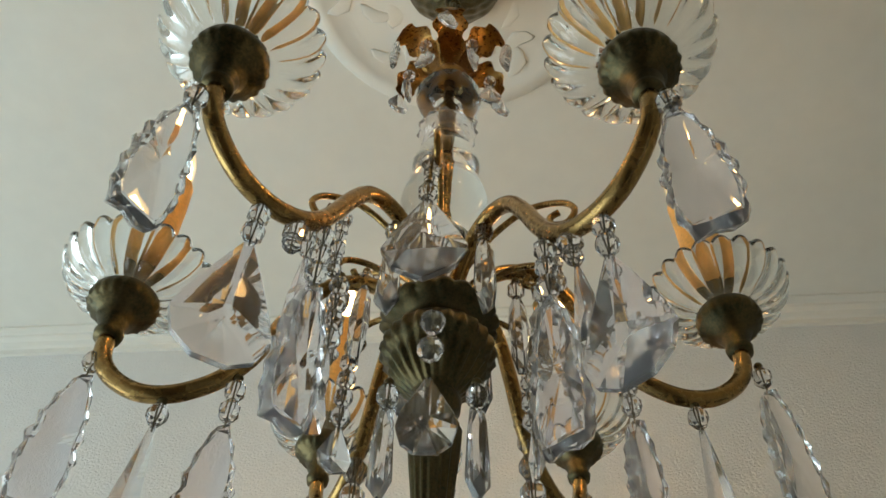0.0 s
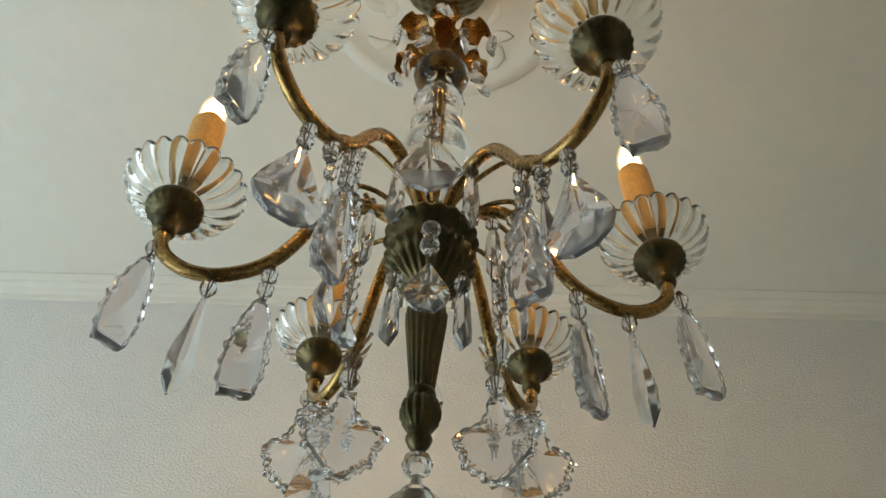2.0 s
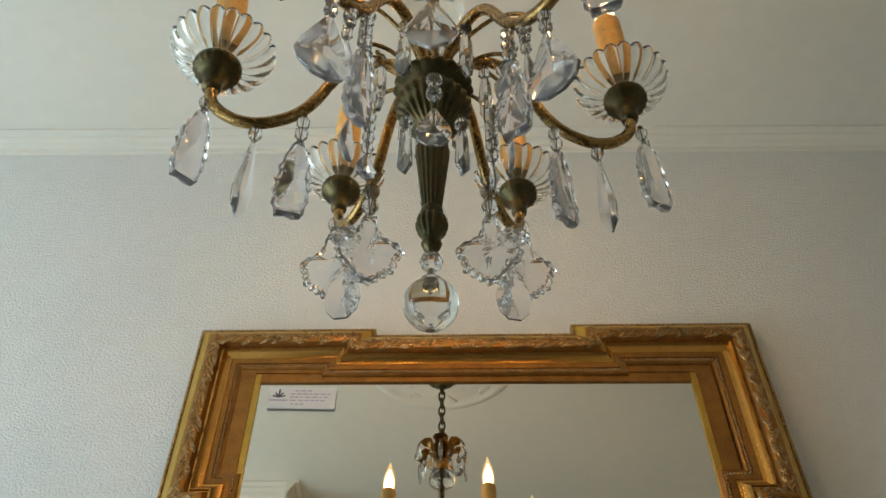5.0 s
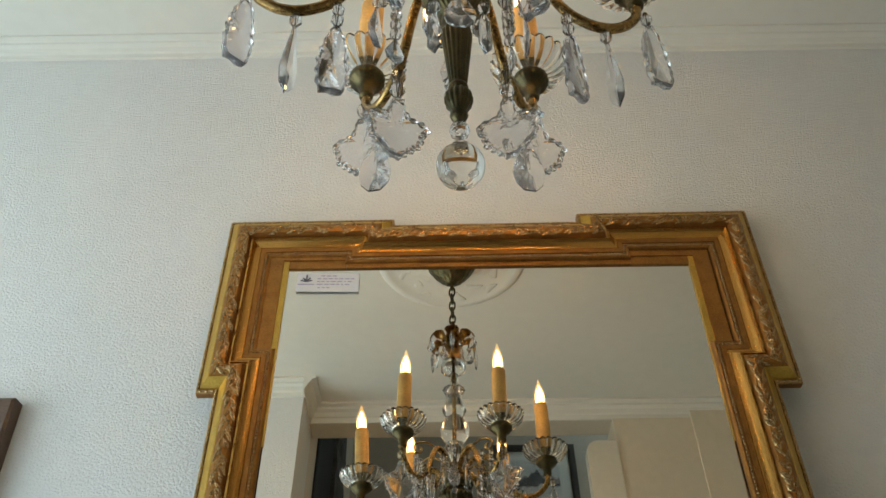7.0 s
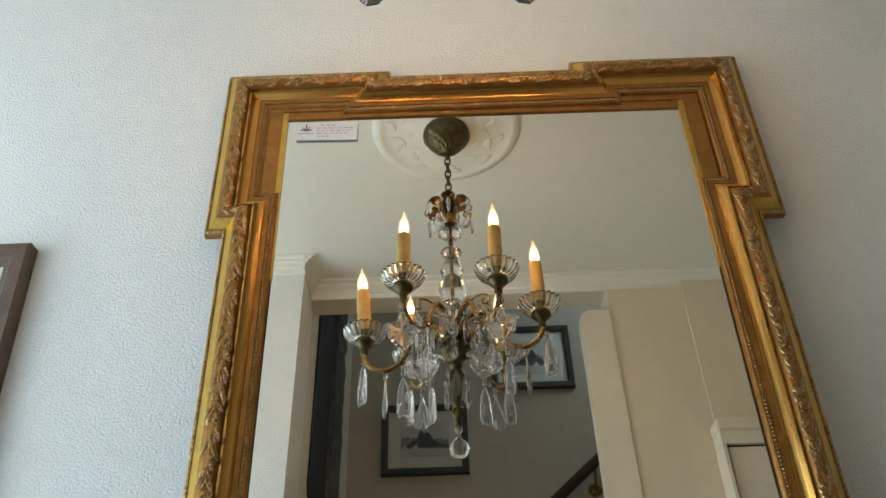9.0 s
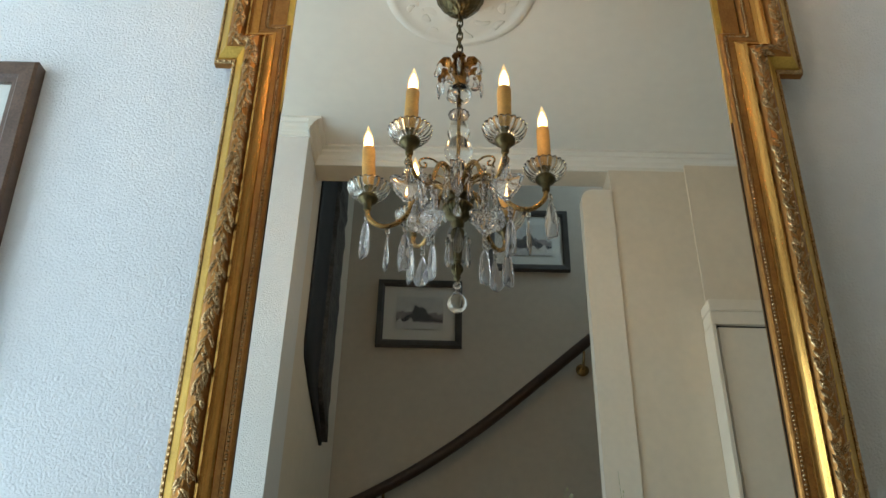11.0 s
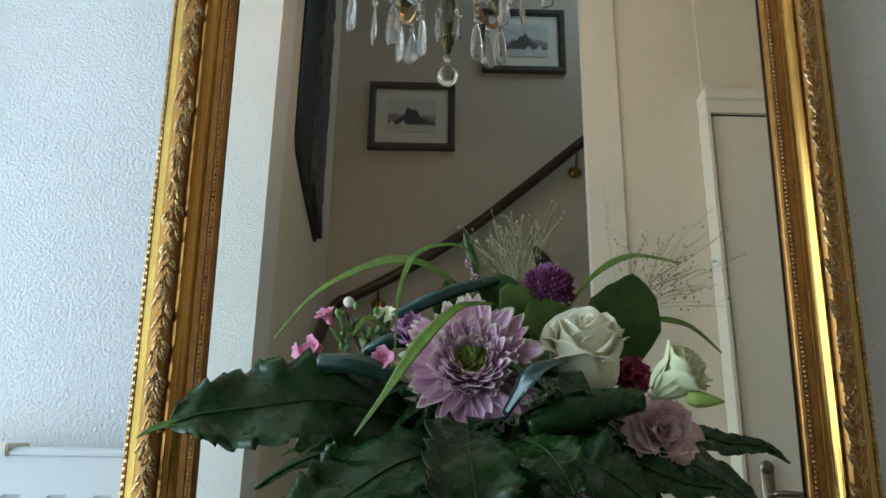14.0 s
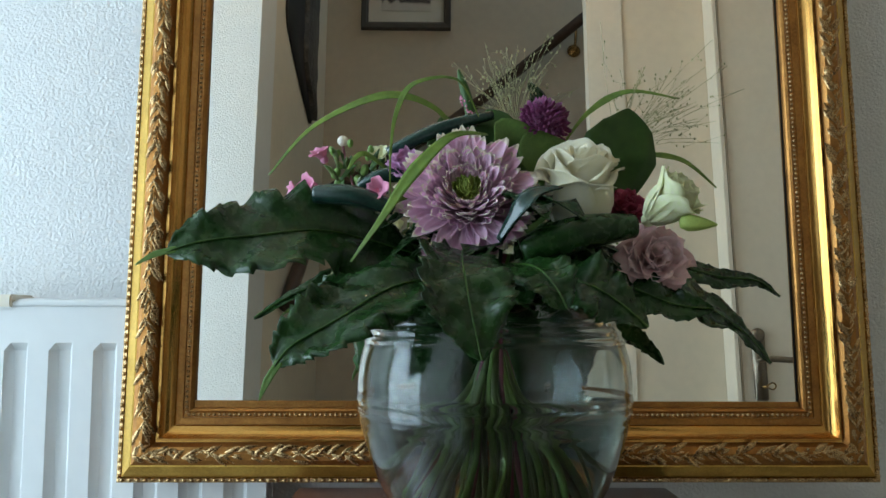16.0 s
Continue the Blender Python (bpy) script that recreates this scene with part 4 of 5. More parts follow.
def bead_string(r, a, z, count, size=0.62, sway=0.0):
    """A chain of small cut beads on wire, hooked at (r, a, z)."""
    for k in range(count):
        p = polar(r + sway * k, a, z - 0.006 - 0.0105 * k)
        s = size * (1.0 if k % 3 else 1.25)
        again(bead_me[0], ch, pose(p.x, p.y, p.z, 0, 0, 37 * k) @ Matrix.Diagonal((s, s * 0.8, s, 1)))
        again(bead_me[1], ch, pose(p.x, p.y, p.z - 0.006) @ Matrix.Scale(0.8, 4))


LAV = CRYSTAL_TINT
for k, (a, reach, sag) in enumerate(ARMS):
    b = GAPS[k]
    back = k in (1, 2)
    side = k in (0, 3)
    front = k in (4, 5)
    # at the cup, at the low point and inside each arm
    if back:
        hang("plaque", 0.198, a, 2.008 + sag, (24, -20)[k - 1] - a, 1)
        hang("plaque", 0.116, a, 1.998 + sag, (-20, 24)[k - 1] - a, 3)
        hang("backpear", 0.160, a, 1.970 + sag, (12, -10)[k - 1] - a, 2)
    else:
        hang("leaf", 0.209, a, 2.012 + sag, (25, 0, 0, 48, 62, -22)[k] - a, 1, 0, LAV if k % 2 else None)
        if side:
            hang("dagger", 0.158, a, 1.972 + sag, (-50, 0, 0, 50)[k] - a, 1)
            hang("leaf", 0.118, a, 1.992 + sag, (45, 0, 0, 18)[k] - a, 2, 0, LAV)
        else:
            hang("bigpear", 0.152, a, 1.976 + sag, (35, -40)[k - 4] - a, 2, 0, LAV)
            hang("leaf", 0.108, a, 2.004 + sag, (58, -35)[k - 4] - a, 3, 0, LAV)
            bead_string(0.128, a, 1.984 + sag, 2, 0.9)
    # prisms under the arm roots and the hub rim
    hang("longprism", 0.052, a, 2.076, 80 + 7 * k, 1)
    if front:
        hang("prism", 0.042, a, 1.940, 95, 1)
    # drops and bead strings on the scrolls between the arms
    if k == 4:
        hang("rounddrop", 0.090, 270, 2.052, 90, 1, 0, LAV)
        part("hook_wire", tube([polar(0.090, 270, 2.042), polar(0.080, 270, 2.110)], 0.0011, 6), BRASS, ch)
        bead_string(0.082, 270, 2.095, 3, 0.9)
    else:
        hang("scrollpear", 0.095, b, 2.086, 60 + 14 * k, 3, 0, LAV)
        hang("small", 0.070, b, 2.032, 60, 4 if back or side else 1)
        bead_string(0.080, b + 9, 2.078, 6 if side or back else 4, 0.78)
        if side:
            bead_string(0.064, b - 12, 2.036, 6, 0.6)
    # under the crown
    hang("sliver" if k % 2 else "small", 0.060, b, 2.408, 30 * k, 0)
    hang("small", 0.040, a, 2.395, 25 * k, 1)
hang("frontpear", 0.056, -88, 1.926, 92, 0)
hang("scrollpear", 0.035, 90, 1.930, 90, 0)
for z in (1.972, 1.945):
    bead = again(bead_me[0], ch, pose(*polar(0.050 + (1.97 - z) * 0.2, -88, z)) @ Matrix.Diagonal((1.15, 1.15, 1.0, 1)))

# ---- vase with flowers ----
VX, VY, VZ = -0.023, -0.272, 0.744
LEAF = surface("dark_glossy_leaf", (0.019, 0.064, 0.012), 0.26, scale=14, other=(0.006, 0.022, 0.005), bump=0.14, bscale=70, depth=0.003, spec=0.36)
LEAF_MID = surface("mid_green_leaf", (0.060, 0.135, 0.022), 0.40, scale=9, other=(0.030, 0.078, 0.015), bump=0.1, bscale=90, depth=0.0015, spec=0.4)
LEAF_LIGHT = surface("light_green_leaf", (0.15, 0.26, 0.05), 0.45, scale=40, other=(0.09, 0.18, 0.035))
GRASS = surface("fresh_grass_blade", (0.24, 0.36, 0.05), 0.5, scale=12, other=(0.10, 0.18, 0.03))
BLUEGREEN = surface("blue_green_leaf", (0.022, 0.062, 0.046), 0.20, scale=40, other=(0.010, 0.030, 0.026), coat=0.2)
LILAC = surface("lilac_petal", (0.98, 0.74, 0.87), 0.6, scale=60, other=(0.92, 0.57, 0.77), sheen=0.2)
CREAM = surface("cream_petal_tip", (0.92, 0.84, 0.72), 0.6, vary=0.05, scale=60)
LIME = surface("lime_petal", (0.46, 0.56, 0.13), 0.6, vary=0.2, scale=80)
ROSE = surface("ivory_rose_petal", (1.0, 0.965, 0.82), 0.5, scale=16, other=(0.98, 0.92, 0.68), sheen=0.2)
IVORY = surface("white_lisianthus_petal", (0.98, 0.94, 0.74), 0.55, scale=40, other=(0.86, 0.90, 0.52))
PINK = surface("dusty_pink_petal", (0.99, 0.79, 0.77), 0.6, scale=30, other=(0.97, 0.62, 0.64), sheen=0.2)
HOTPINK = surface("bright_pink_petal", (0.92, 0.42, 0.58), 0.55, scale=60, other=(0.78, 0.28, 0.46))
PALEPINK = surface("pale_pink_petal", (0.78, 0.55, 0.72), 0.6, scale=90, other=(0.62, 0.22, 0.52))
CRIMSON = surface("crimson_petal", (0.34, 0.035, 0.09), 0.6, vary=0.3, scale=60)
PURPLE = surface("purple_allium_floret", (0.16, 0.026, 0.10), 0.6, vary=0.4, scale=120)
STEM = surface("green_stem", (0.17, 0.29, 0.06), 0.5, vary=0.3, scale=40)
STEM_WET = surface("dark_wet_stem", (0.10, 0.15, 0.04), 0.4, vary=0.4, scale=40)
STEM_RED = surface("reddish_stem", (0.26, 0.07, 0.10), 0.5, vary=0.25, scale=40)
STRAW = surface("pale_grass_seed", (0.32, 0.32, 0.16), 0.7, vary=0.2, scale=90)


def thin(m, share):
    """Lets part of the light through a petal or leaf."""
    nt = m.node_tree
    b, out = nt.nodes["Principled BSDF"], nt.nodes["Material Output"]
    t = nt.nodes.new("ShaderNodeBsdfTranslucent")
    mix = nt.nodes.new("ShaderNodeMixShader")
    mix.inputs[0].default_value = share
    source = b.inputs["Base Color"].links[0].from_socket
    nt.links.new(source, t.inputs["Color"])
    nt.links.new(b.outputs[0], mix.inputs[1])
    nt.links.new(t.outputs[0], mix.inputs[2])
    nt.links.new(mix.outputs[0], out.inputs["Surface"])


for m in (LILAC, CREAM, LIME, ROSE, IVORY, PINK, HOTPINK, PALEPINK):
    thin(m, 0.28)
for m in (LEAF_LIGHT, GRASS, LEAF_MID):
    thin(m, 0.25)

vase = thing("glass_vase", pose(VX, VY, VZ), "round clear glass bowl vase with ribbed neck, part filled with water", "vase")
BOWL = [(0.046, 0.0), (0.058, 0.004), (0.074, 0.020), (0.0868, 0.036), (0.096, 0.051), (0.1050, 0.075), (0.1125, 0.100), (0.1155, 0.124), (0.1145, 0.146), (0.1100, 0.165), (0.1030, 0.180), (0.0950, 0.190), (0.0880, 0.197)]


def ribs(z):
    """Moulded rings: three at the neck, a pair and some finer ones round the belly."""
    r = 0.0
    for c, h, w in ((0.169, 0.0019, 0.0022), (0.1765, 0.0019, 0.0022), (0.184, 0.0019, 0.0022), (0.112, 0.0013, 0.0030), (0.120, 0.0013, 0.0026), (0.104, 0.0005, 0.0020), (0.097, 0.0004, 0.0020)):
        r += h * math.exp(-((z - c) / w) ** 2)
    return r


smooth_bowl = [(p.x, p.y) for p in (Vector((q.x, q.z)) for q in spline([(r, 0, z) for r, z in BOWL], 14))]
outer = [(0.0, 0.0)] + [(r + ribs(z), z) for r, z in smooth_bowl]
inside = [(0.0, 0.006)] + [(max(0.0, r - 0.0032), z + 0.006 * max(0.0, 1 - z / 0.02)) for r, z in smooth_bowl]
part("bowl", lathe(outer + [(0.0865, 0.1985)] + inside[::-1], 96), VASE_GLASS, vase, "clear glass bowl")
wl = 0.117
wprof = [(0.0, 0.0068)] + [(max(0.0, r - 0.0012), z + 0.0005) for r, z in inside[1:] if z < wl - 0.003] + [(0.1100, wl - 0.001), (0.1085, wl), (0.0, wl)]
part("water", lathe(wprof, 64), WATER, vase, "clear water in the bowl")

bq = thing("flower_bouquet", pose(0, 0, 0), "mixed bouquet of lilac chrysanthemum, roses and dark leaves in a vase", "bouquet")


def frame_to(p, facing, spin=0.0):
    """A pose at p whose z axis looks along facing."""
    q = Vector(facing).normalized().to_track_quat("Z", "Y").to_matrix().to_4x4()
    return Matrix.Translation(p) @ q @ pose(0, 0, 0, 0, 0, spin)


def sheet(points, widths, normal, cup=0.2, ripple=0.0, thick=0.0005, cols=6, steps=5, notch=0.0, seed=0, vein=0.0, edge=0.0):
    """A leaf or blade along a curve: widths from base to tip, cupped across, with a wavy or notched edge."""
    bm = bmesh.new()
    path = spline(points, steps)
    n = len(path)
    rows = []
    nv = Vector(normal).normalized()
    for i, p in enumerate(path):
        u = i / (n - 1)
        d = (path[min(i + 1, n - 1)] - path[max(i - 1, 0)]).normalized()
        side = d.cross(nv).normalized()
        up = side.cross(d).normalized()
        f = u * (len(widths) - 1)
        j = min(int(f), len(widths) - 2)
        w = widths[j] + (widths[j + 1] - widths[j]) * (f - j)
        if edge:
            w *= 1 - edge * ((u * 13) % 1.0) * (0.4 + 0.6 * abs(noise.noise((u * 6, seed, 0.5))) * 2)
        if notch and i % 2:
            w *= 1 - notch
        row = []
        for k in range(cols + 1):
            s = 2 * k / cols - 1
            z = vein * w * math.cos((u * 7 - abs(s) * 1.1) * 6.283) * abs(s) ** 0.6 + cup * w * abs(s) ** 1.3 + ripple * w * noise.noise((u * 5 + seed, s * 1.5, seed * 2.7)) * abs(s)
            row.append(bm.verts.new(p + side * s * w + up * z))
        rows.append(row)
    for a, b in zip(rows, rows[1:]):
        for k in range(cols):
            bm.faces.new((a[k], a[k + 1], b[k + 1], b[k]))
    bmesh.ops.recalc_face_normals(bm, faces=bm.faces)
    bmesh.ops.solidify(bm, geom=bm.faces[:], thickness=thick)
    return bm


def petal(length, width, curl, cup, ruffle=0.0, tip=None, seed=0, rows=7, cols=6, point=0.0, blunt=0.0):
    """A petal rising along z from its origin and bending back along x by curl degrees."""
    bm = bmesh.new()
    grid = []
    x = z = 0.0
    for i in range(rows + 1):
        u = i / rows
        a = radians(curl) * u
        if i:
            x += math.sin(a) * length / rows
            z += math.cos(a) * length / rows
        w = width * (math.sin(math.pi * min(0.94, 0.10 + 0.72 * u)) ** 0.8) * (1 - point * u * u)
        if blunt:
            w *= math.sqrt(max(0.03, 1 - (max(0.0, u - blunt) / (1 - blunt)) ** 2))
        row = []
        for k in range(cols + 1):
            s = 2 * k / cols - 1
            r = ruffle * length * u * u * noise.noise((s * 2.6 + seed, u * 2, seed * 1.7))
            row.append(bm.verts.new((x - cup * w * s * s * math.cos(a) + r, s * w, z + cup * w * s * s * math.sin(a) + r * 0.6)))
        grid.append(row)
    for i in range(rows):
        for k in range(cols):
            f = bm.faces.new((grid[i][k], grid[i][k + 1], grid[i + 1][k + 1], grid[i + 1][k]))
            if tip and i >= rows - tip:
                f.material_index = 1
    bmesh.ops.recalc_face_normals(bm, faces=bm.faces)
    bmesh.ops.solidify(bm, geom=bm.faces[:], thickness=0.0004)
    return bm


def leafpart(name, pts, widths, normal, mat, label="", **kw):
    ob = part(name, sheet(pts, widths, normal, **kw), mat, bq, label)
    return ob


# chrysanthemum
head = part("chrysanthemum", ball(0.014, 16, 8), LIME, bq, "large lilac chrysanthemum with cream-tipped petals", m=frame_to((-0.046, -0.283, 1.030), (-0.06, -0.92, 0.30)) @ Matrix.Scale(0.91, 4))
protos = []
for kind, (ln, w, curl, cup) in enumerate(((0.021, 0.0022, -34, 0.8), (0.031, 0.0040, -46, 0.60), (0.043, 0.0054, -44, 0.55), (0.056, 0.0066, -26, 0.50))):
    protos.append(petal(ln, w, curl, cup, 0.0, 1 if kind else None, kind, 11, 6, 0.0, 0.70))
rnd = random.Random(8)
cache = {}
N = 480
for i in range(N):
    u = (i + 0.5) / N
    az = i * 137.508
    tilt = 3 + 91 * u ** 0.62 + rnd.uniform(-6, 6)
    kind = 0 if u < 0.28 else 1 if u < 0.42 else 2 if u < 0.70 else 3
    r0 = 0.0125 * math.sqrt(u)
    base = Vector((r0 * math.cos(radians(az)), r0 * math.sin(radians(az)), 0.018 * (1 - u)))
    m = Matrix.Translation(base) @ pose(0, 0, 0, 0, 0, az) @ pose(0, 0, 0, 0, tilt, rnd.uniform(-22, 22)) @ Matrix.Scale(rnd.uniform(0.86, 1.1), 4)
    if kind not in cache:
        cache[kind] = part("petal", protos[kind], LIME if kind == 0 else LILAC, head, m=m)
        cache[kind].data.materials.append(CREAM)
    else:
        again(cache[kind], head, m)


def bloom(name, p, facing, mat, label, layers, spin=0, core=0.006, scale=1.0):
    """A many-petalled flower: layers of (count, length, width, curl, cup, tilt, ruffle)."""
    h = part(name, ball(core, 10, 6), mat, bq, label, m=frame_to(p, facing, spin) @ Matrix.Scale(scale, 4))
    r = random.Random(int(p[0] * 1000) + 7)
    az = 0.0
    for li, (count, ln, w, curl, cup, tilt, ruffle) in enumerate(layers):
        meshes = []
        for k in range(count):
            az += 360 / count + r.uniform(-12, 12)
            m = pose(0, 0, 0, 0, 0, az) @ pose(0.0012 * li, 0, 0, 0, tilt + r.uniform(-5, 5), r.uniform(-8, 8)) @ Matrix.Scale(r.uniform(0.93, 1.07), 4)
            if len(meshes) < 2:
                meshes.append(part("petal", petal(ln, w, curl, cup, ruffle, None, li * 5 + k, 8, 8), mat, h, m=m))
            else:
                again(meshes[k % 2], h, m)
        az += 30
    return h


def wrapped(R, H, span, lip, seed):
    """One rose petal wrapped round the bud's axis, its upper edge rolled out by lip."""
    bm = bmesh.new()
    prof = [(0.0, 0.30), (0.2, 0.78), (0.42, 1.0), (0.65, 0.97), (0.85, 0.84), (0.95, 0.82), (1.0, 0.84)]
    rows, cols = 14, 14
    grid = []
    for i in range(rows + 1):
        u = i / rows
        j = max(k for k in range(len(prof) - 1) if prof[k][0] <= u)
        f = (u - prof[j][0]) / (prof[j + 1][0] - prof[j][0])
        r = R * (prof[j][1] + (prof[j + 1][1] - prof[j][1]) * f)
        roll = lip * max(0.0, (u - 0.72) / 0.28) ** 2
        row = []
        for k in range(cols + 1):
            s = 2 * k / cols - 1
            a = radians(span / 2) * s * (1 - 0.30 * u ** 4)
            rr = r * (1 + 0.09 * s) + roll * R * (0.6 + 0.8 * abs(s)) + 0.0012 * u * noise.noise((s * 2 + seed, u * 3, seed))
            z = H * u * (1 - 0.12 * s * s * u) - roll * roll * H * 0.30 + 0.0025 * u * noise.noise((s * 1.6, seed * 3.1, 2.0))
            row.append(bm.verts.new((rr * math.cos(a), rr * math.sin(a), z)))
        grid.append(row)
    for i in range(rows):
        for k in range(cols):
            bm.faces.new((grid[i][k], grid[i][k + 1], grid[i + 1][k + 1], grid[i + 1][k]))
    bmesh.ops.recalc_face_normals(bm, faces=bm.faces)
    bmesh.ops.solidify(bm, geom=bm.faces[:], thickness=0.0005)
    return bm


rose = part("rose", ball(0.006, 10, 6), ROSE, bq, "ivory white rose, half open", m=frame_to((0.052, -0.258, 1.008), (-0.04, -0.46, 0.89), 20) @ Matrix.Diagonal((0.90, 0.90, 1.42, 1.0)))
az = 0.0
rnd = random.Random(12)
for li, (count, R, H, span, lip) in enumerate(((2, 0.0055, 0.054, 230, 0.0), (3, 0.0105, 0.055, 190, 0.05), (3, 0.0160, 0.056, 170, 0.14), (3, 0.0215, 0.056, 165, 0.22), (4, 0.0270, 0.054, 140, 0.28), (4, 0.0310, 0.050, 130, 0.34), (4, 0.0330, 0.043, 120, 0.42))):
    for k in range(count):
        az += 360 / count + rnd.uniform(-14, 14)
        part("petal", wrapped(R, H, span, lip, li * 7 + k), ROSE, rose, m=pose(0, 0, 0, rnd.uniform(-3, 3), rnd.uniform(-3, 3), az))
    az += 37
bloom("lisianthus", (0.100, -0.315, 1.012), (0.62, -0.45, 0.60), IVORY, "white and green lisianthus, half closed",
      [(3, 0.042, 0.010, -8, 0.9, 3, 0.06), (5, 0.045, 0.017, 8, 0.8, 12, 0.10), (4, 0.042, 0.018, 22, 0.6, 18, 0.14)])
bloom("lisianthus", (0.109, -0.288, 0.979), (0.05, -0.93, 0.22), PINK, "dusty pink lisianthus, fully open",
      [(3, 0.016, 0.008, -20, 0.9, 6, 0.1), (5, 0.024, 0.013, 10, 0.7, 22, 0.2), (6, 0.028, 0.016, 34, 0.5, 34, 0.28), (7, 0.030, 0.017, 50, 0.4, 48, 0.30)])
bloom("carnation", (-0.098, -0.258, 1.058), (0.05, -0.7, 0.65), PALEPINK, "small pale pink carnation with purple edges",
      [(5, 0.018, 0.008, 0, 0.7, 6, 0.3), (7, 0.020, 0.010, 20, 0.5, 18, 0.35), (8, 0.019, 0.010, 40, 0.4, 34, 0.35)])
bloom("carnation", (0.094, -0.258, 1.025), (0.1, -0.8, 0.5), CRIMSON, "small crimson carnation",
      [(5, 0.016, 0.008, 0, 0.7, 8, 0.3), (7, 0.019, 0.010, 25, 0.5, 26, 0.35), (7, 0.019, 0.010, 45, 0.4, 42, 0.35)])
for p, fc in (((-0.185, -0.225, 1.052), (-0.7, -0.7, 0.1)), ((-0.197, -0.222, 1.047), (-0.9, -0.4, -0.1)), ((-0.177, -0.218, 1.078), (-0.4, -0.4, 0.8)), ((-0.118, -0.300, 1.036), (-0.3, -0.9, 0.2))):
    bloom("bouvardia_flower", p, fc, HOTPINK, "small bright pink star flower", [(4, 0.015, 0.0055, 50, 0.4, 18, 0.05)], core=0.004)
bloom("bouvardia_flower", (-0.123, -0.215, 1.080), (-0.2, -0.7, 0.6), IVORY, "small white star flower", [(5, 0.014, 0.006, 40, 0.4, 30, 0.05)], core=0.004)
# closed lisianthus bud
part("bud", lathe([(0.0, 0.0), (0.006, 0.002), (0.0088, 0.010), (0.0075, 0.020), (0.0045, 0.030), (0.0015, 0.037), (0.0, 0.039)], 16, wave=lambda a, i: 1 + 0.10 * math.cos(5 * a)), LIME, bq, "pale green flower bud", m=frame_to((0.119, -0.335, 1.008), (0.95, -0.25, -0.10)) @ Matrix.Scale(0.76, 4))
# allium
al = part("allium", ball(0.016, 14, 8), PURPLE, bq, "dark purple allium ball", m=pose(0.024, -0.249, 1.106))
rnd = random.Random(2)
bm = bmesh.new()
for i in range(190):
    zc = 1 - 1.55 * (i + 0.5) / 190
    rr = math.sqrt(max(0, 1 - zc * zc))
    az = i * 2.39996
    d = Vector((rr * math.cos(az), rr * math.sin(az), zc))
    a, b = d.orthogonal().normalized(), d.cross(d.orthogonal()).normalized()
    L = rnd.uniform(0.021, 0.027)
    k = [bm.verts.new(d * 0.014)] + [bm.verts.new(d * L * 0.9 + (a * math.cos(t) + b * math.sin(t)) * 0.0022) for t in (0, 2.1, 4.2)] + [bm.verts.new(d * L)]
    for x, y in ((1, 2), (2, 3), (3, 1)):
        bm.faces.new((k[0], k[x], k[y]))
        bm.faces.new((k[4], k[y], k[x]))
tagged(part("floret_cluster", bm, PURPLE, al, smooth=False), "many tiny purple florets", kind="stuff")
# green buds on the small-flowered stem
rnd = random.Random(4)
bb = None
for i in range(20):
    p = Vector((-0.150 + rnd.uniform(-0.020, 0.020), -0.222 + rnd.uniform(-0.02, 0.02), 1.070 + rnd.uniform(-0.016, 0.022)))
    m = Matrix.Translation(p) @ pose(0, 0, 0, rnd.uniform(-40, 40), rnd.uniform(-40, 40), 0) @ Matrix.Scale(rnd.uniform(0.7, 1.2), 4)
    bb = again(bb, bq, m) if bb else part("green_bud", ball(0.0034, 8, 6, 1.5), STEM, bq, m=m)
for i in range(34):
    a, lean = rnd.uniform(0, 360), rnd.uniform(0.25, 1.0)
    base = Vector((-0.140 + rnd.uniform(-0.022, 0.022), -0.224 + rnd.uniform(-0.02, 0.016), 1.044 + rnd.uniform(-0.010, 0.024)))
    d = Vector((math.cos(radians(a)) * lean, math.sin(radians(a)) * lean, 0.7)).normalized() * rnd.uniform(0.014, 0.026)
    leafpart("narrow_leaf", [base, base + d * 0.55 + Vector((0, 0, 0.002)), base + d], [0.0012, 0.0026, 0.0003], (0.1, -0.8, 0.5), LEAF_MID if i % 3 else STEM_WET, cup=0.3, cols=2, steps=3)
part("pale_berry", ball(0.0052, 12, 8), CREAM, bq, "pale pink round bud", m=pose(-0.160, -0.218, 1.096))
part("berry_stalk", tube(spline([(-0.160, -0.218, 1.093), (-0.156, -0.218, 1.075), (-0.145, -0.225, 1.04)], 4), 0.0012, 6), STEM_RED, bq)

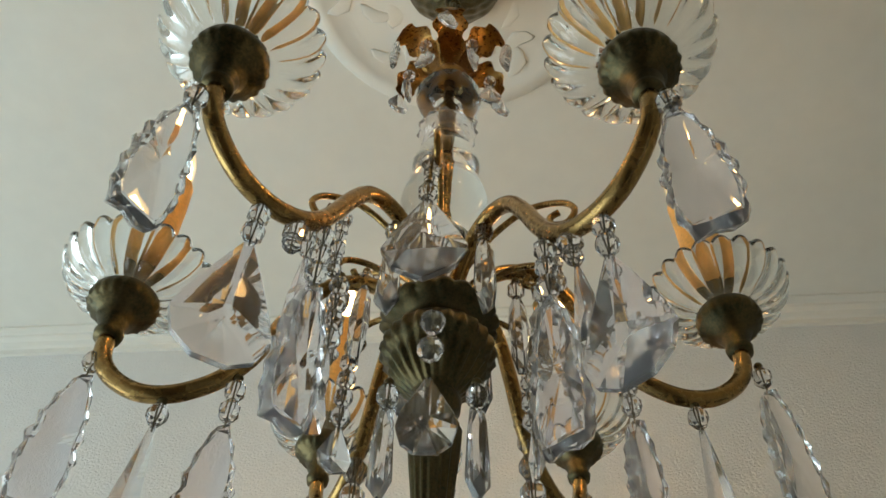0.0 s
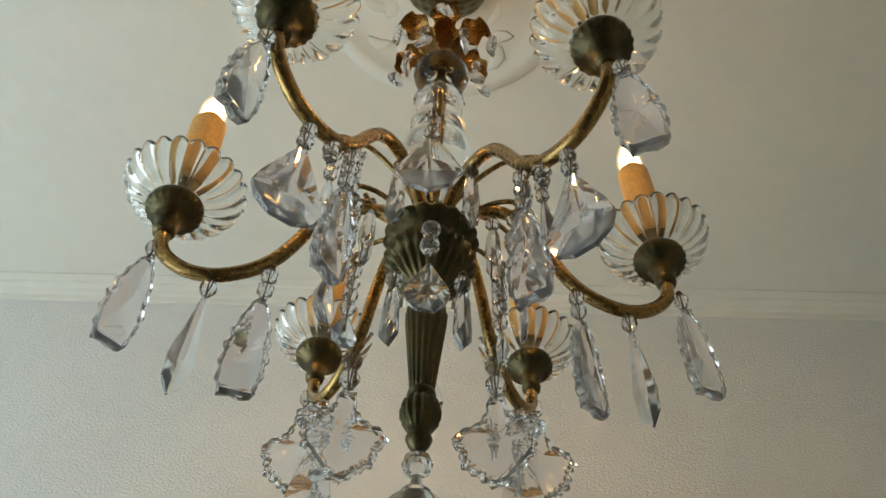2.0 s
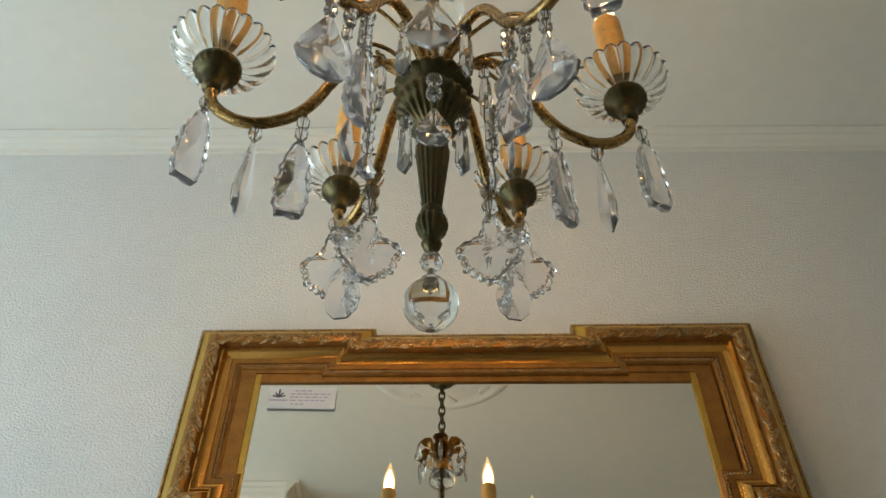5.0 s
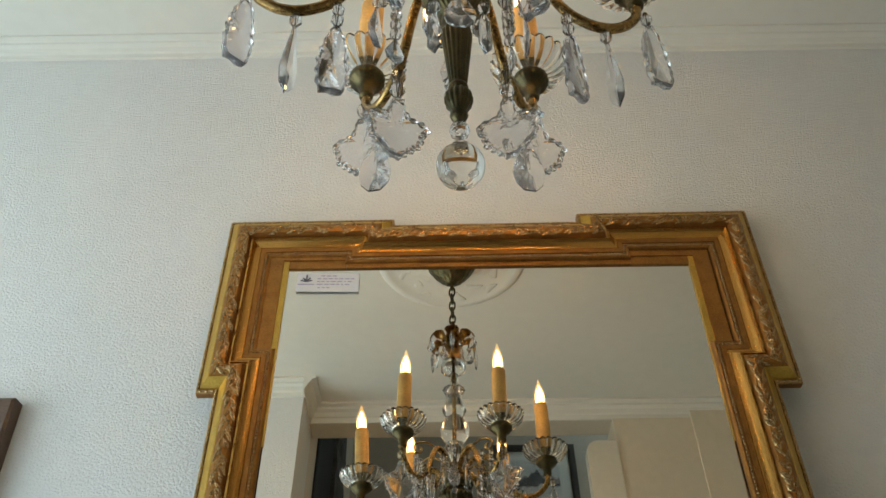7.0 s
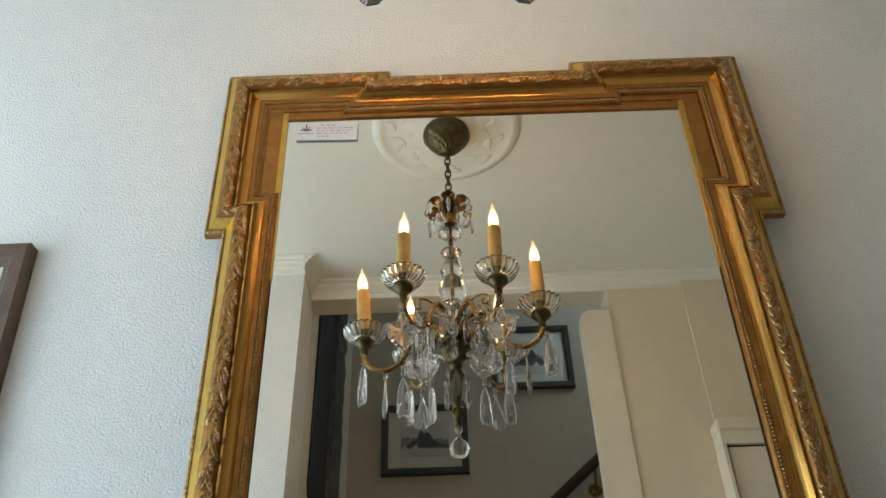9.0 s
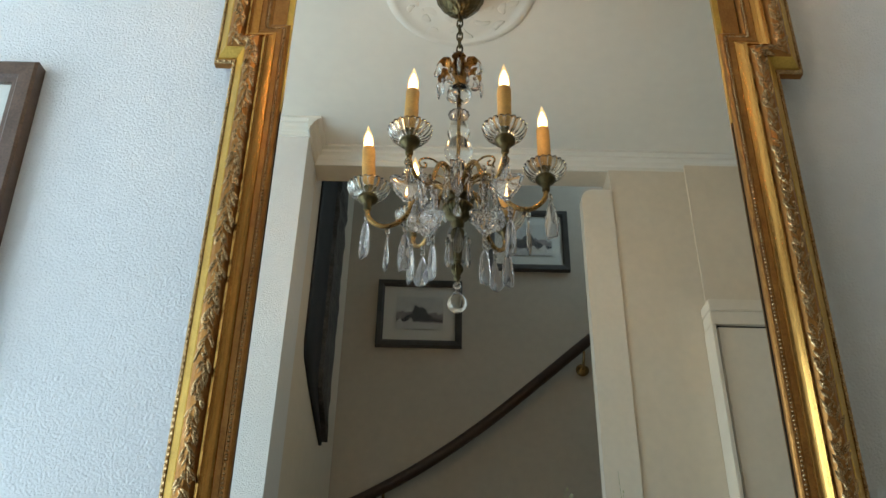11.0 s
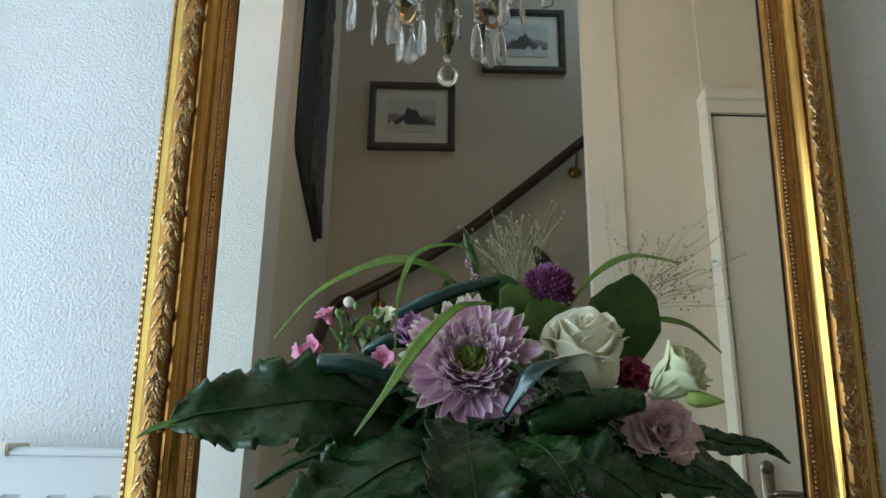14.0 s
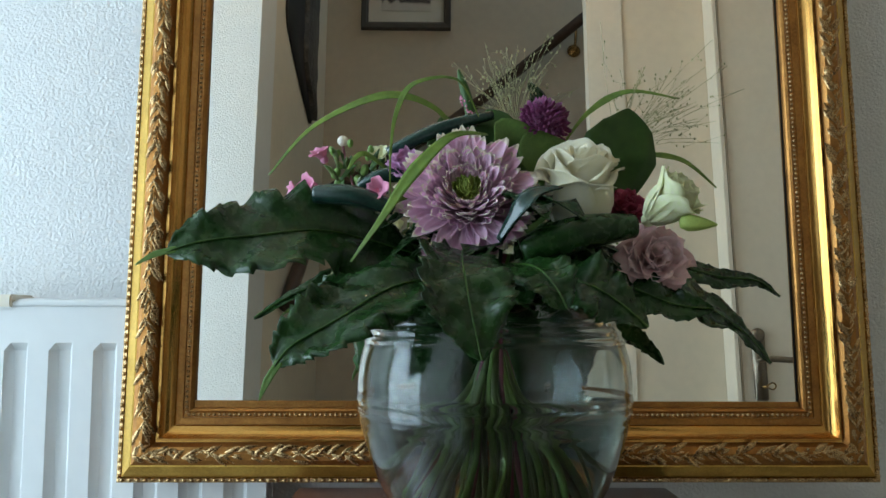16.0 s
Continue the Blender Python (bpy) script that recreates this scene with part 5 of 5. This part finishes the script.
# broad dark leaves round the collar: base, bend, tip
DARK = [
    ([(-0.085, -0.262, 0.985), (-0.160, -0.300, 1.002), (-0.215, -0.325, 0.996), (-0.258, -0.338, 0.989), (-0.282, -0.342, 0.980)], [0.018, 0.043, 0.048, 0.027, 0.001], (0.1, -0.84, 0.53), 1),
    ([(-0.060, -0.300, 0.965), (-0.105, -0.345, 0.955), (-0.148, -0.372, 0.928), (-0.176, -0.383, 0.911), (-0.188, -0.386, 0.896)], [0.014, 0.040, 0.040, 0.021, 0.001], (-0.35, -0.80, 0.45), 2),
    ([(-0.052, -0.320, 0.985), (-0.054, -0.385, 0.970), (-0.050, -0.415, 0.938), (-0.043, -0.425, 0.903)], [0.016, 0.036, 0.034, 0.002], (0.1, -0.95, 0.35), 3),
    ([(0.040, -0.280, 0.975), (0.110, -0.250, 0.972), (0.175, -0.225, 0.943), (0.215, -0.215, 0.918), (0.240, -0.212, 0.890)], [0.016, 0.030, 0.030, 0.014, 0.001], (0.25, -0.70, 0.65), 4),
    ([(0.080, -0.230, 0.985), (0.150, -0.200, 0.984), (0.200, -0.188, 0.972), (0.240, -0.184, 0.968), (0.262, -0.184, 0.953)], [0.010, 0.018, 0.015, 0.007, 0.001], (0.1, -0.75, 0.65), 5),
    ([(0.010, -0.320, 0.970), (0.040, -0.355, 0.958), (0.062, -0.362, 0.945), (0.085, -0.365, 0.925)], [0.014, 0.028, 0.024, 0.002], (0.3, -0.9, 0.3), 6),
    ([(-0.015, -0.310, 0.975), (0.000, -0.365, 0.970), (0.012, -0.385, 0.955), (0.020, -0.392, 0.938)], [0.012, 0.026, 0.022, 0.002], (0.1, -0.92, 0.4), 7),
    ([(0.060, -0.290, 0.968), (0.090, -0.310, 0.955), (0.118, -0.318, 0.943), (0.150, -0.320, 0.939)], [0.012, 0.022, 0.018, 0.002], (0.2, -0.85, 0.5), 8),
    ([(-0.090, -0.240, 0.975), (-0.150, -0.260, 0.965), (-0.190, -0.275, 0.952), (-0.225, -0.285, 0.930)], [0.010, 0.014, 0.009, 0.001], (0.0, -0.7, 0.7), 9),
    ([(-0.10, -0.215, 0.985), (-0.125, -0.270, 0.975), (-0.150, -0.300, 0.945), (-0.165, -0.310, 0.920)], [0.014, 0.032, 0.028, 0.004], (-0.4, -0.8, 0.4), 10),
]
# rear leaves out of direct sight, added to darken the view through the bowl
DARK += [([(x0, -0.235, 0.975), (x0 * 1.6 + 0.01, -0.185, 0.965), (x0 * 2.0 + 0.01, -0.145, 0.915), (x0 * 2.1 + 0.01, -0.132, 0.835)], [0.016, 0.044, 0.044, 0.006], (0.1, 0.85, 0.5), 20 + i) for i, x0 in enumerate((-0.066, -0.042, -0.018, 0.006, 0.026))]
for pts, wd, nr, sd in DARK:
    leafpart("broad_leaf", pts, wd, nr, LEAF, "dark glossy serrated leaf", cup=0.14, ripple=0.55, thick=0.0007, notch=0.0, cols=10, steps=20, seed=sd, vein=0.06, edge=0.24)
    side = Vector(nr).normalized()
    rib = [Vector(p) + side * 0.0012 for p in pts]
    part("midrib", tube(spline(rib, 6), 0.0008, 5), LEAF_MID, bq)
for pts in ([(-0.272, -0.341, 0.984), (-0.290, -0.345, 0.979), (-0.303, -0.348, 0.971)], [(-0.185, -0.386, 0.900), (-0.193, -0.389, 0.886), (-0.198, -0.390, 0.873)]):
    leafpart("leaf_tip", pts, [0.0030, 0.0028, 0.0004], (0.1, -0.85, 0.5), LEAF_LIGHT, "slender pale green leaf tip", cup=0.2, cols=4)
# rounder leaves
leafpart("round_leaf", [(0.068, -0.238, 1.040), (0.082, -0.240, 1.062), (0.094, -0.241, 1.085), (0.101, -0.240, 1.106), (0.104, -0.239, 1.124)], [0.014, 0.033, 0.036, 0.024, 0.0005], (0.2, -1, 0.1), LEAF_MID, "dark green oval leaf standing upright", cup=0.2, ripple=0.2, steps=8)
leafpart("round_leaf", [(-0.060, -0.235, 1.060), (-0.062, -0.236, 1.090), (-0.066, -0.232, 1.118)], [0.012, 0.020, 0.002], (0.1, -1, 0.2), LEAF_MID, "green oval leaf", cup=0.2)
leafpart("round_leaf", [(-0.045, -0.238, 1.070), (-0.020, -0.242, 1.100), (-0.030, -0.236, 1.120)], [0.014, 0.024, 0.004], (0.1, -1, 0.3), LEAF_MID, "green oval leaf", cup=0.25)
leafpart("round_leaf", [(0.000, -0.252, 1.060), (-0.006, -0.262, 1.088), (-0.018, -0.262, 1.106)], [0.014, 0.024, 0.004], (0.1, -0.9, 0.5), LEAF_LIGHT, "light green oval leaf", cup=0.25)
leafpart("round_leaf", [(0.030, -0.250, 1.055), (0.018, -0.262, 1.078), (0.012, -0.262, 1.096)], [0.014, 0.026, 0.006], (0.1, -0.9, 0.5), LEAF_LIGHT, "light green oval leaf", cup=0.25)
leafpart("round_leaf", [(0.024, -0.224, 1.110), (0.022, -0.222, 1.135), (0.014, -0.222, 1.152)], [0.004, 0.012, 0.002], (0.6, -0.8, 0.1), LEAF, "small dark leaf", cup=0.3)
# rolled leaves
for p0, p1, r, mt in (((-0.116, -0.252, 1.078), (-0.022, -0.250, 1.114), 0.0072, BLUEGREEN), ((-0.174, -0.302, 1.033), (-0.108, -0.300, 1.022), 0.0100, BLUEGREEN), ((-0.004, -0.325, 0.984), (0.086, -0.322, 1.006), 0.0165, LEAF), ((-0.100, -0.262, 1.056), (-0.140, -0.262, 1.046), 0.0075, BLUEGREEN)):
    a, b = Vector(p0), Vector(p1)
    mid = (a + b) / 2 + Vector((0, -0.004, 0.004))
    part("rolled_leaf", tube(spline([a, mid, b], 8), [r * (0.75 + 0.35 * math.sin(math.pi * min(1, (i + 2) / 17))) for i in range(17)], 18, flat=0.8), mt, bq, "rolled glossy dark leaf")
leafpart("folded_leaf", [(-0.022, -0.332, 0.990), (-0.006, -0.345, 1.012), (0.006, -0.345, 1.026), (0.026, -0.338, 1.034)], [0.006, 0.012, 0.010, 0.002], (-0.4, -0.5, 0.8), BLUEGREEN, "folded blue-green leaf", cup=0.6)
# grass blades
for pts, w in (([(-0.140, -0.335, 0.975), (-0.118, -0.338, 1.006), (-0.090, -0.334, 1.048), (-0.060, -0.325, 1.078), (-0.030, -0.30, 1.085)], 0.0085),
               ([(-0.222, -0.25, 1.058), (-0.182, -0.25, 1.103), (-0.120, -0.25, 1.131), (-0.074, -0.245, 1.121), (-0.050, -0.24, 1.09)], 0.0075),
               ([(-0.112, -0.284, 1.030), (-0.112, -0.282, 1.075), (-0.107, -0.28, 1.110), (-0.092, -0.28, 1.134), (-0.055, -0.275, 1.139), (-0.035, -0.26, 1.11)], 0.0038),
               ([(0.040, -0.23, 1.085), (0.070, -0.222, 1.124), (0.108, -0.22, 1.145), (0.155, -0.22, 1.139)], 0.0055),
               ([(0.100, -0.225, 1.080), (0.125, -0.22, 1.085), (0.160, -0.22, 1.079), (0.190, -0.22, 1.054)], 0.0055),
               ([(-0.10, -0.24, 1.05), (-0.135, -0.262, 1.075), (-0.150, -0.27, 1.06)], 0.005)):
    w *= 0.85
    leafpart("grass_blade", pts, [w * 0.10, w * 0.35, w * 0.85, w * 0.5, w * 0.15], (0.1, -0.8, 0.6), GRASS, "fresh green grass blade", cup=0.15, cols=4, steps=8)
# flower spike
part("flower_spike", tube(spline([(-0.036, -0.222, 1.085), (-0.042, -0.22, 1.130), (-0.052, -0.218, 1.165)], 6), [0.0016] * 4 + [0.0042, 0.0048, 0.005, 0.005, 0.0048, 0.0042, 0.0034, 0.0022, 0.001], 8), LEAF_MID, bq, "green and pink flower spike")
rnd = random.Random(6)
bm = bmesh.new()
for i in range(60):
    t = rnd.random()
    c = Vector((-0.038, -0.221, 1.108)).lerp(Vector((-0.046, -0.219, 1.140)), t)
    a = rnd.uniform(0, 6.28)
    ball(0.0012, 5, 4, 1.0, bm, c + Vector((math.cos(a), math.sin(a), 0)) * 0.0048)
tagged(part("spike_florets", bm, HOTPINK, bq), "tiny pink spike florets", kind="stuff")


# airy seed heads
def spray(base, tips_at, spread, count, seed):
    r = random.Random(seed)
    st, sd = bmesh.new(), bmesh.new()
    for i in range(count):
        end = Vector(tips_at) + Vector((r.gauss(0, spread[0]), r.gauss(0, spread[1]), r.gauss(0, spread[2])))
        b = Vector(base) + Vector((r.uniform(-0.004, 0.004), r.uniform(-0.004, 0.004), 0))
        mid = b.lerp(end, 0.5) + Vector((r.uniform(-0.006, 0.006), 0, 0.006))
        tube(spline([b, mid, end], 3), 0.00019, 4, st)
        for k in range(4):
            c = b.lerp(end, r.uniform(0.55, 1.0)) + Vector((r.uniform(-0.007, 0.007), r.uniform(-0.005, 0.005), r.uniform(-0.004, 0.009)))
            near = mid.lerp(end, r.uniform(0.2, 0.9))
            tube([near, c], 0.00014, 3, st)
            ball(0.0008, 5, 4, 1.5, sd, c)
    s = part("grass_spray", st, STRAW, bq, "airy panicum grass seed head")
    tagged(s, kind="stuff")
    tagged(part("seed_cluster", sd, STRAW, s, smooth=False), "tiny pale grass seeds", kind="stuff")


spray((0.000, -0.23, 1.100), (-0.005, -0.222, 1.158), (0.026, 0.012, 0.018), 44, 1)
spray((0.100, -0.22, 1.085), (0.160, -0.205, 1.140), (0.026, 0.014, 0.026), 34, 2)
# filler leaves inside the bouquet
rnd = random.Random(21)
for i in range(46):
    a = rnd.uniform(0, 360)
    r0, r1 = rnd.uniform(0.02, 0.06), rnd.uniform(0.08, 0.125)
    z = rnd.uniform(0.940, 1.03)
    c = Vector((VX + 0.01, VY + 0.015, 0))
    d = Vector((math.cos(radians(a)), math.sin(radians(a)) * 0.8, 0))
    pts = [c + d * r0 + Vector((0, 0, z - 0.01)), c + d * (r0 + r1) / 2 + Vector((0, 0, z + 0.008)), c + d * r1 + Vector((0, 0, z - 0.012))]
    leafpart("filler_leaf", pts, [0.008, rnd.uniform(0.016, 0.024), 0.002], (d.x * 0.4, d.y * 0.4, 0.8), LEAF, cup=0.2, ripple=0.3, cols=4, steps=4, seed=i)
# stems in the water
for i in range(52):
    a = 360 * i * 0.618 + rnd.uniform(-8, 8)
    r1 = 0.026 + 0.060 * ((i * 7) % 11) / 10
    top = Vector((VX + 0.024 * math.cos(radians(a + 150)), VY + 0.024 * math.sin(radians(a + 150)), 0.985))
    waist = Vector((VX + 0.016 * math.cos(radians(a)), VY + 0.016 * math.sin(radians(a)), 0.880))
    low = Vector((VX + r1 * math.cos(radians(a)), VY + r1 * math.sin(radians(a)), VZ + 0.014 + 0.052 * (r1 / 0.1) ** 3))
    mid = Vector((VX + r1 * 0.62 * math.cos(radians(a + 12)), VY + r1 * 0.62 * math.sin(radians(a + 12)), 0.824 + 0.010 * (i % 3)))
    part("stem", tube(spline([top, waist, mid, low], 5), rnd.uniform(0.0014, 0.0032), 8), STEM_RED if i % 11 == 0 else STEM_WET if i % 3 else STEM, bq)
